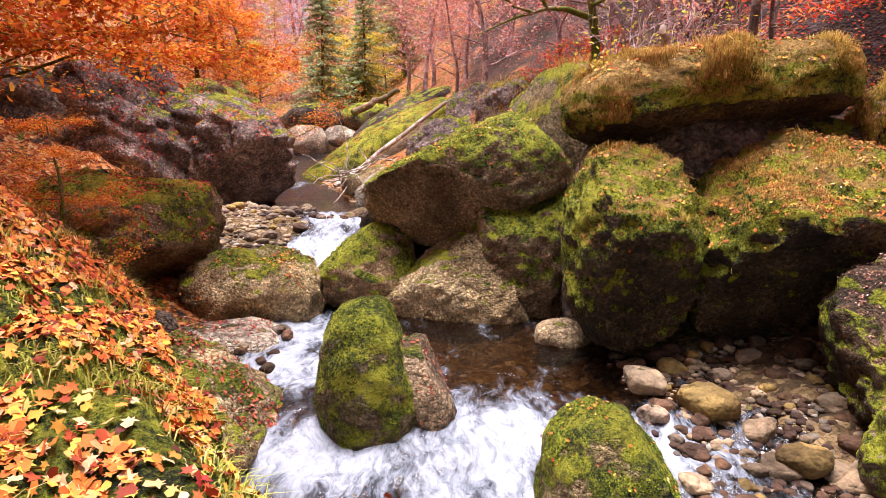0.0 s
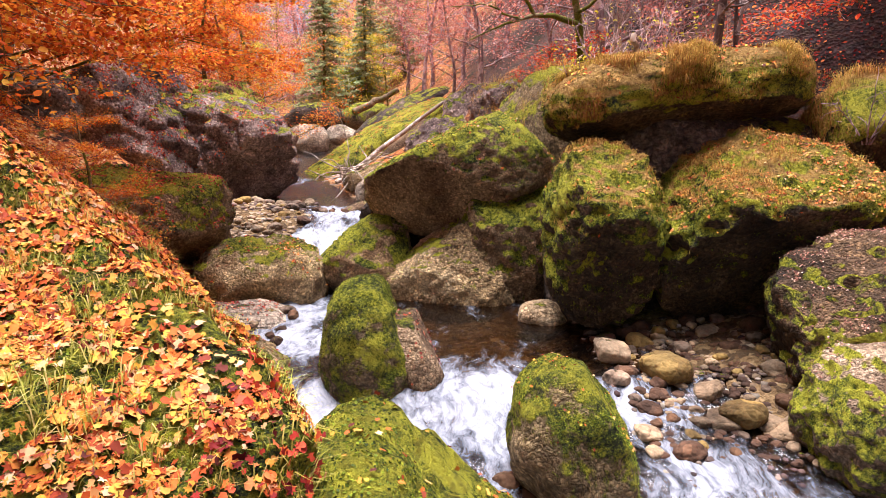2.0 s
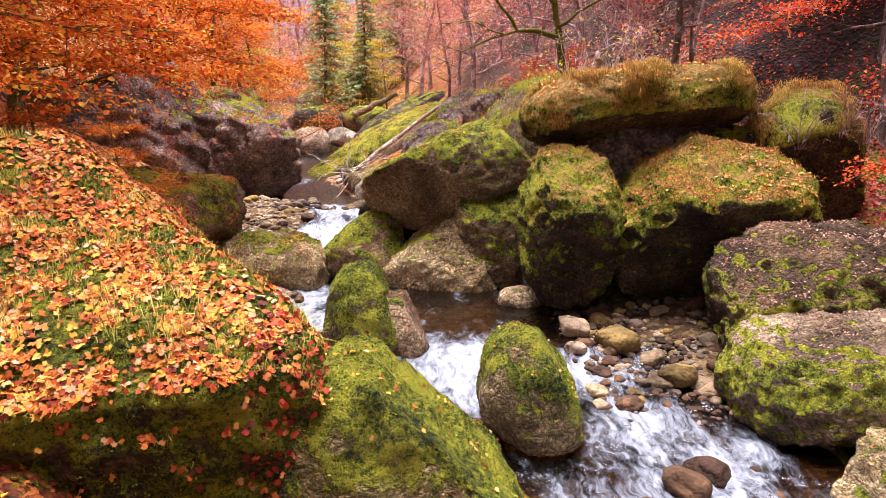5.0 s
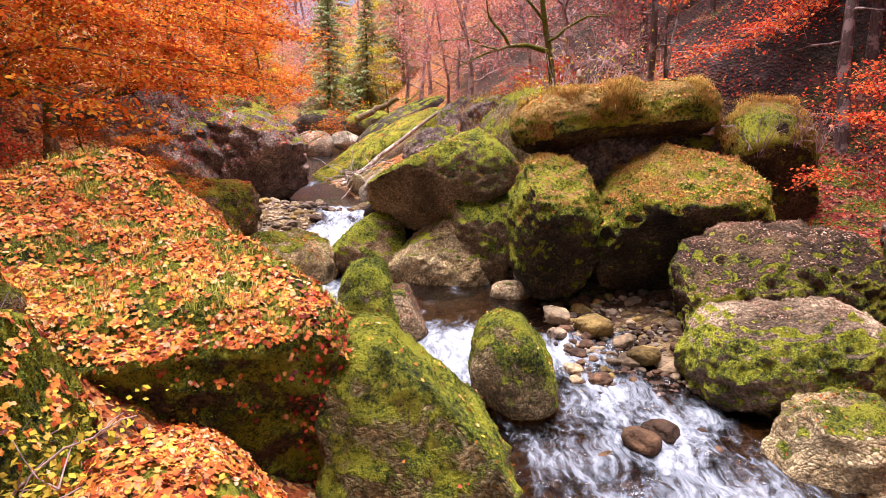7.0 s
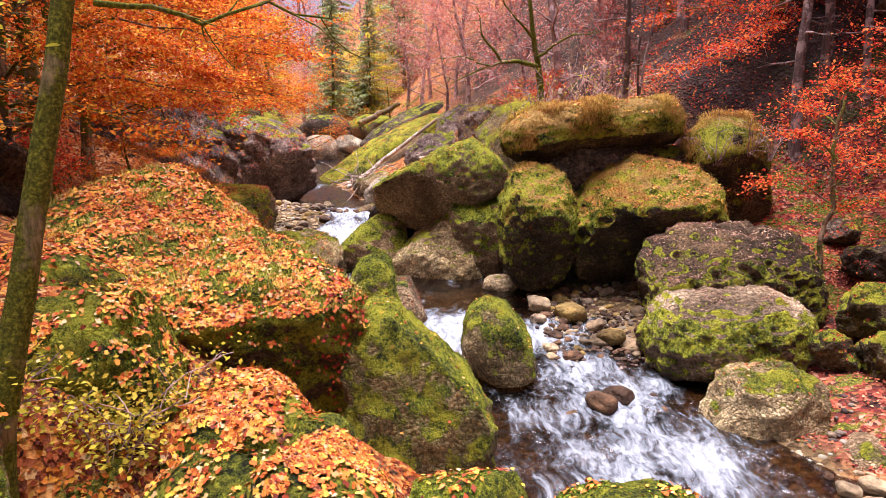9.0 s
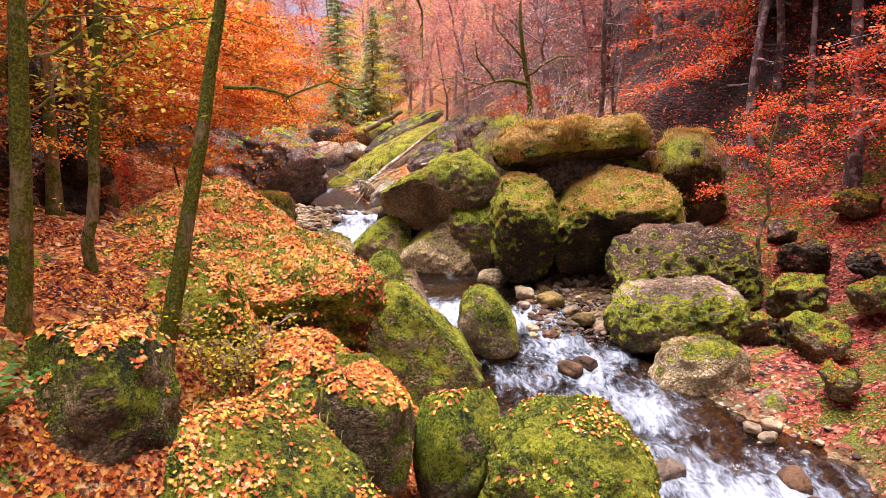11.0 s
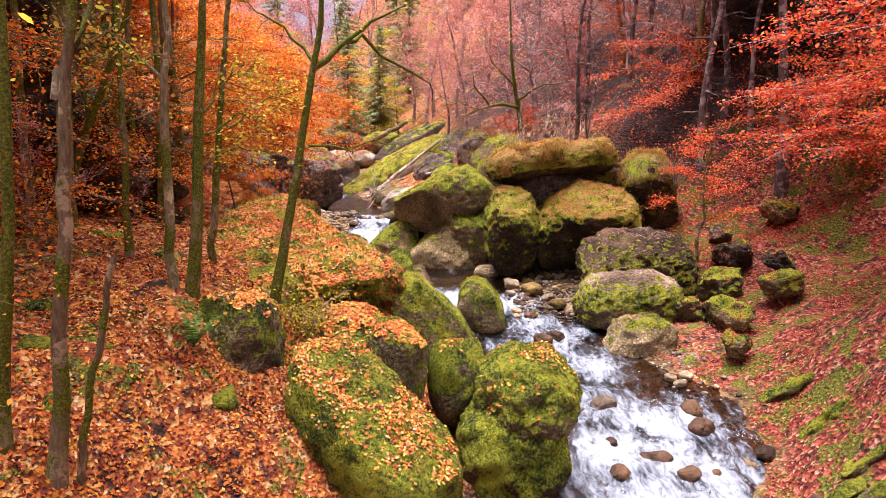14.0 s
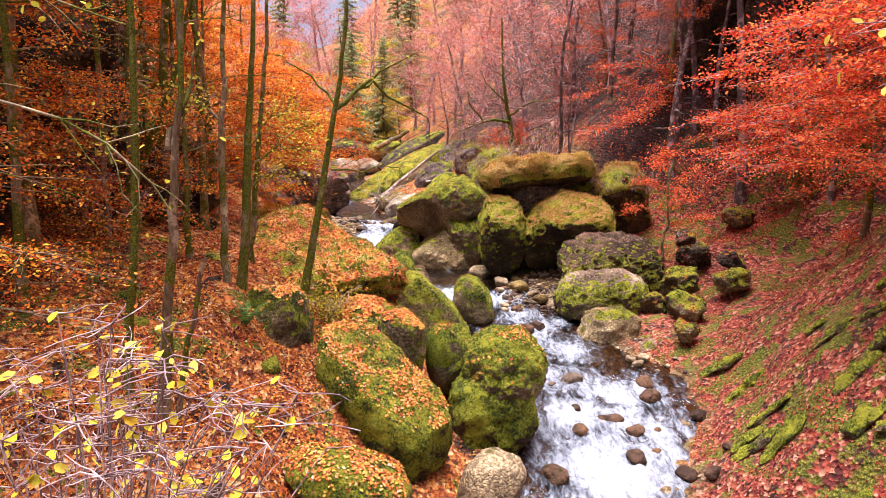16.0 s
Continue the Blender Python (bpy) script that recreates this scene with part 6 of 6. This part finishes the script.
overhang(-8.2, 8.6, [(-5.0, 8.2), (-5.6, 7.4), (-4.6, 8.6), (-5.4, 8), (-4.8, 9)], 4.4, 203, "leaning beech with layered orange boughs", 7500, LEAF_ORANGE, 0.085)
overhang(11.5, -4.6, [(7.6, -4.2), (7.0, -3.4), (8.0, -5.0), (6.8, -4.0), (7.4, -2.8), (7.0, -4.4), (7.8, -3.6)], 5.4, 204, "overhanging beech with layered scarlet boughs", 10000, LEAF_RED, 0.08)
overhang(12.2, 0.5, [(8.2, 0.8), (7.6, 1.6), (8.8, 0.0), (7.4, 1.0), (8.2, 2.0), (7.8, 0.6)], 5.2, 205, "overhanging beech with layered scarlet boughs", 6000, LEAF_RED, 0.08)
overhang(10.5, 13.5, [(7.0, 12.4), (8.2, 12.0), (9.2, 12.2), (6.6, 13.2), (9.6, 12.6), (7.6, 13.0)], 5.9, 211, "beech with layered scarlet boughs before a dark cliff", 3600, LEAF_RED, 0.085)
overhang(13.2, 7.5, [(10.6, 7.0), (10.0, 8.0), (11.2, 6.2), (10.3, 7.4), (11.0, 8.6)], 4.4, 212, "beech with layered scarlet boughs on the slope", 4200, LEAF_RED, 0.08)
overhang(12.8, 3.4, [(9.9, 3.0), (9.5, 4.0), (10.4, 2.4), (9.7, 3.4), (10.6, 4.4)], 4.2, 213, "beech with layered scarlet boughs on the slope", 4200, LEAF_RED, 0.08)
overhang(-8.6, -1.6, [(-5.2, -2.6), (-4.7, -1.6), (-6.0, -3.2), (-5.0, -2.0), (-6.6, -3.4), (-4.8, -1.2), (-5.6, -2.8)], 3.0, 206, "beech with low layered orange boughs in the wood", 6500, LEAF_ORANGE, 0.058)
overhang(-9.2, -5.0, [(-6.2, -5.2), (-5.6, -4.4), (-6.8, -6.0), (-5.8, -5.0), (-6.4, -4.2), (-5.9, -5.6), (-6.2, -4.8)], 2.6, 207, "beech with low layered orange boughs in the wood", 6500, LEAF_ORANGE, 0.058)
overhang(-8.0, 2.2, [(-5.0, 1.4), (-4.6, 2.4), (-5.8, 0.8), (-4.9, 1.9), (-5.4, 1.2), (-4.4, 2.8)], 3.6, 208, "beech with low layered orange boughs in the wood", 4200, LEAF_ORANGE, 0.058)
overhang(-8.6, -3.4, [(-5.4, -4.2), (-4.7, -3.8), (-5.8, -4.6), (-5.0, -4.4), (-6.2, -3.8)], 5.3, 215, "beech with high layered orange boughs in the wood", 4600, LEAF_ORANGE, 0.062)
overhang(-7.4, -7.9, [(-3.5, -7.9), (-3.9, -7.2), (-3.7, -8.4), (-4.2, -7.6)], 2.8, 214, "beech with low layered orange boughs in the wood", 2600, LEAF_ORANGE, 0.05)
overhang(9.8, -9.4, [(5.6, -9.2), (5.2, -8.4), (6.2, -9.8), (5.6, -8.8)], 6.0, 209, "overhanging beech with sparse red leaves and pale bare twigs", 1500, LEAF_RED, 0.085)
overhang(8.6, -11.0, [(4.6, -10.9), (4.4, -10.4), (4.8, -11.2)], 5.3, 210, "maple bough with yellow-green leaves over the slope", 260, LEAF_YELLOW, 0.11)
set_tree("red_maple", "small crooked tree with layers of scarlet leaves", [(8.05, 6.75, 1.0), (8.0, 6.7, 1.7), (8.2, 6.7, 2.4), (8.15, 6.8, 3.4), (8.3, 6.8, 4.5)], 0.055, BARK_DARK,
         [([(8.12, 6.72, 2.1 + 0.3 * k), (8.15 + 0.6 * math.cos(2.4 * k), 6.7 + 0.6 * math.sin(2.4 * k), 2.5 + 0.3 * k), (8.2 + (1.35 - 0.1 * k) * math.cos(2.4 * k), 6.7 + (1.35 - 0.1 * k) * math.sin(2.4 * k), 2.55 + 0.3 * k)], 0.02) for k in range(8)], 3000, LEAF_RED, 51, 0.062, spray=0.14, flat=0.35, twig_n=12)
set_tree("old_beech", "old beech with crooked mossy bare boughs", [(3.9, 16.6, 3.8), (3.7, 16, 6.0), (3.3, 15.6, 8), (3.2, 15.6, 11)], 0.16, BARK_MOSSY,
         [([(3.7, 16, 6.3), (2.6, 15, 6.35), (1.9, 14.2, 6.1), (0.7, 13.6, 5.5)], 0.09), ([(2.3, 14.6, 6.25), (1.7, 14.2, 7.0), (1.5, 14, 7.8)], 0.05), ([(3.4, 15.7, 7.2), (2.6, 15, 7.9), (2.1, 14.6, 8.6)], 0.05),
          ([(1.9, 14.2, 6.1), (1.2, 13.8, 6.3), (0.3, 13.5, 6.2)], 0.03), ([(3.6, 15.8, 6.6), (4.6, 15.2, 7.2), (5.6, 15, 7.2)], 0.05)], 260, LEAF_ROSE, 52)


def shrub(label, x, y, z, stems, length, leaf_n, leaf_mat, seed, leaf_size=0.08, lean=(0, 0), bark=None, name="shrub", spray=0.07, twig_n=7, low=1, spread=0.45):
    own = np.random.default_rng(seed)
    thing = tagged(new(name), label, "shrub")
    thing.location = (x, y, z)
    lines, tips = [], []
    for k in range(stems):
        a = 2.4 * k
        st = bough((0.06 * math.cos(a), 0.06 * math.sin(a), -0.1), (spread * math.cos(a) + lean[0], spread * math.sin(a) + lean[1], 1), length * own.uniform(0.6, 1.1), own, 6, 0.13, -0.03)
        part("stem", mesh_of("stem", *tubes([(st, np.linspace(0.014, 0.005, 7))], 5), bark or TWIG), thing)
        for _ in range(twig_n):
            j = own.integers(low, 7)
            tw = bough(st[j], st[j] - st[j - 1] + own.normal(scale=0.14, size=3), length * own.uniform(0.15, 0.4), own, 3, 0.2, -0.04)
            lines.append((tw, np.linspace(0.006, 0.003, 4)))
            tips.append(tw)
    tagged(part("spray", mesh_of("spray", *tubes(lines, 4), bark or TWIG), thing), kind="stuff")
    if leaf_n:
        pts = np.concatenate(tips)
        P = pts[own.integers(0, len(pts), leaf_n)] + own.normal(scale=spray, size=(leaf_n, 3))
        part("foliage", leaf_mesh("foliage", P, np.tile((0, 0, 1.0), (leaf_n, 1)), leaf_size, leaf_mat, own, "blob", 0.6), thing)
    return thing


shrub("leafy shrub with yellow-green leaves beside the leaning tree", -2.1, -0.9, 1.0, 9, 0.9, 1260, LEAF_YELLOW, 61, 0.052, spray=0.12)
shrub("leafy shrub with yellow-green leaves below a boulder", -2.9, 0.0, 1.2, 8, 0.9, 1050, LEAF_YELLOW, 62, 0.052, spray=0.12)
shrub("leafy shrub with yellow-green leaves beside the leaning tree", -2.75, -1.75, 1.25, 10, 0.9, 1200, LEAF_YELLOW, 60, 0.052, spray=0.13)
shrub("young maple shoots with pale green leaves on a boulder", -2.0, -1.2, 1.0, 5, 0.6, 480, LEAF_YELLOW, 63, 0.052, spray=0.12)


def hazel(label, x, y, fan, top, seed, stems=24, leaf_n=120):
    """A tall arching bush: stems from one stool to a fan of tips, with fine twigs and a few leaves."""
    own = np.random.default_rng(seed)
    base = np.array((x, y, float(ground_z(x, y)) - 0.1))
    thing = tagged(new("hazel_bush"), label, "shrub")
    thing.location = base
    lines, tips = [], []
    for k in range(stems):
        u = (k + own.random()) / stems
        end = np.array((fan[0] + (fan[1] - fan[0]) * u, own.uniform(fan[2], fan[3]), top[0] + (top[1] - top[0]) * u - own.uniform(0, 0.7))) - base
        c = np.linspace(0, 1, 9)[:, None]
        st = end * np.hstack([c ** 2.2, c ** 2.0, c ** 0.85]) + own.normal(scale=0.03, size=(9, 3)) * c
        part("stem", mesh_of("stem", *tubes([(st, np.linspace(0.013, 0.004, 9))], 5), TWIG), thing)
        for _ in range(16):
            j = own.integers(5, 9)
            d = own.normal(size=3) * (1.0, 0.7, 0.35)
            tw = bough(st[j], d, own.uniform(0.15, 0.5), own, 4, 0.2, -0.03)
            tw[:, 2] = np.minimum(tw[:, 2], end[2] + 0.05)
            lines.append((tw, np.linspace(0.006, 0.0028, 5)))
            tips.append(tw)
    tagged(part("spray", mesh_of("spray", *tubes(lines, 4), TWIG), thing), kind="stuff")
    pts = np.concatenate(tips)
    P = pts[own.integers(0, len(pts), leaf_n)] + own.normal(scale=0.02, size=(leaf_n, 3))
    part("foliage", leaf_mesh("foliage", P, np.tile((0, -0.5, 0.8), (leaf_n, 1)), 0.09, LEAF_LEMON, own, "oval", 0.5), thing)


hazel("tall arching hazel bush with few yellow leaves", -1.5, -11.0, (-1.7, -0.15, -11.6, -10.6), (3.55, 3.0), 64)
hazel("tall arching hazel bush with few yellow leaves", -2.0, -10.6, (-2.6, -0.5, -11.0, -10.2), (3.55, 2.9), 65)
set_tree("tree", "slim tree with a long bare bough", [(-4.5, -9.6, float(ground_z(-4.5, -9.6)) - 0.2), (-4.5, -9.6, 4), (-4.4, -9.5, 10)], 0.11, BARK,
         [([(-4.5, -9.6, 5.3), (-2.76, -9.8, 4.94), (-1.9, -9.8, 4.55), (-1.42, -9.8, 4.05)], 0.016), ([(-4.5, -9.6, 6.2), (-3.0, -9.8, 6.0), (-1.7, -9.9, 5.4)], 0.014)], 26, LEAF_YELLOW, 66, 0.06)
for x, y, seed in [(2.9, 10.6, 71), (3.6, 10.8, 72), (4.2, 11.2, 73), (3.2, 11.2, 74), (5.0, 11.4, 75)]:
    shrub("thin bare saplings rising from dry grass", x, y, 4.4, 6, 1.5, 60, LEAF_YELLOW, seed, 0.07)
shrub("small bush with bright yellow leaves on a mossy slab", 2.5, 10.2, 4.0, 7, 0.9, 260, LEAF_YELLOW, 76, 0.08)
for x, y, z, seed in [(8.2, 9.4, 3.3, 77), (7.6, 9.15, 3.4, 78), (6.9, 9.2, 3.2, 79)]:
    shrub("dry bare bush on a grassy rock", x, y, z, 10, 0.9, 0, LEAF_YELLOW, seed)

# the fallen log with its roots, and dead wood
def log(label, a, b, r0, r1, seed, mat, roots=0):
    own = np.random.default_rng(seed)
    thing = tagged(new("fallen_log"), label, "log")
    a, b = np.array(a, float), np.array(b, float)
    thing.location = a
    u = np.linspace(0, 1, 9)[:, None]
    line = u * (b - a) + own.normal(scale=0.05, size=(9, 3)) * np.sin(math.pi * u)
    part("trunk", mesh_of("trunk", *tubes([(line, np.linspace(r0, r1, 9))], 9), mat), thing)
    for _ in range(roots):
        d = own.normal(size=3) * (0.9, 0.5, 0.45) + (0.9, -0.5, 0.3)
        rt = bough(own.normal(scale=0.15, size=3) + (0.6, -0.5, 0.4), d, own.uniform(0.7, 2.4), own, 6, 0.28, -0.05)
        part("root", mesh_of("root", *tubes([(rt, np.linspace(0.032, 0.01, 7))], 5), ROOT), thing)
    return thing


log("bleached fallen trunk with bare roots leaning on a slab", (-4.0, 23.6, 1.95), (0.13, 25.6, 5.2), 0.12, 0.07, 81, DEADWOOD, 64)
log("weathered dead branch across the rocks", (-0.6, 22.5, 3.3), (1.9, 22.0, 3.9), 0.07, 0.03, 82, DEADWOOD)
log("weathered dead branch across the rocks", (-0.9, 23.5, 3.2), (1.2, 21.8, 3.6), 0.06, 0.03, 83, DEADWOOD)
log("dark fallen trunk lying up the slope", (-5.2, 37, 5.6), (-2.6, 38, 7.0), 0.22, 0.15, 84, BARK_DARK)
log("mossy fallen branch below the trees", (-4.6, 0.9, 2.1), (-2.7, -0.9, 1.75), 0.06, 0.04, 85, BARK_MOSSY)
log("broken pale tree stump standing in dry grass", (3.35, 10.0, 4.2), (3.36, 10.0, 4.95), 0.07, 0.05, 86, DEADWOOD)


def fern(x, y, z, seed, size=0.6):
    own = np.random.default_rng(seed)
    thing = tagged(new("fern"), "green fern growing at the foot of a tree", "fern")
    thing.location = (x, y, z)
    for k in range(9):
        a = 2.4 * k
        rib = bough((0, 0, 0), (0.5 * math.cos(a), 0.5 * math.sin(a), 1), size * own.uniform(0.7, 1.1), own, 10, 0.03, -0.13)
        V, F = tubes([(rib, np.linspace(0.006, 0.002, 11))], 3)
        verts, faces = V.tolist(), F.tolist()
        for j in range(1, 11):
            d = rib[j] - rib[j - 1]
            side = np.cross(d, (0, 0, 1.0))
            side /= np.linalg.norm(side) + 1e-9
            w = 0.17 * size * math.sin(math.pi * (j + 1.5) / 13)
            for s in (-1, 1):
                i = len(verts)
                verts += [(rib[j] - 0.35 * d).tolist(), (rib[j] + s * side * w + 0.5 * d + (0, 0, -0.02)).tolist(), (rib[j] + 0.35 * d).tolist()]
                faces.append([i, i + 1, i + 2])
        part("frond", mesh_of("frond", verts, faces, FERN, False), thing)
    return thing


fern(-3.0, -3.5, 1.45, 91)
fern(-3.4, -3.4, 1.5, 92, 0.45)
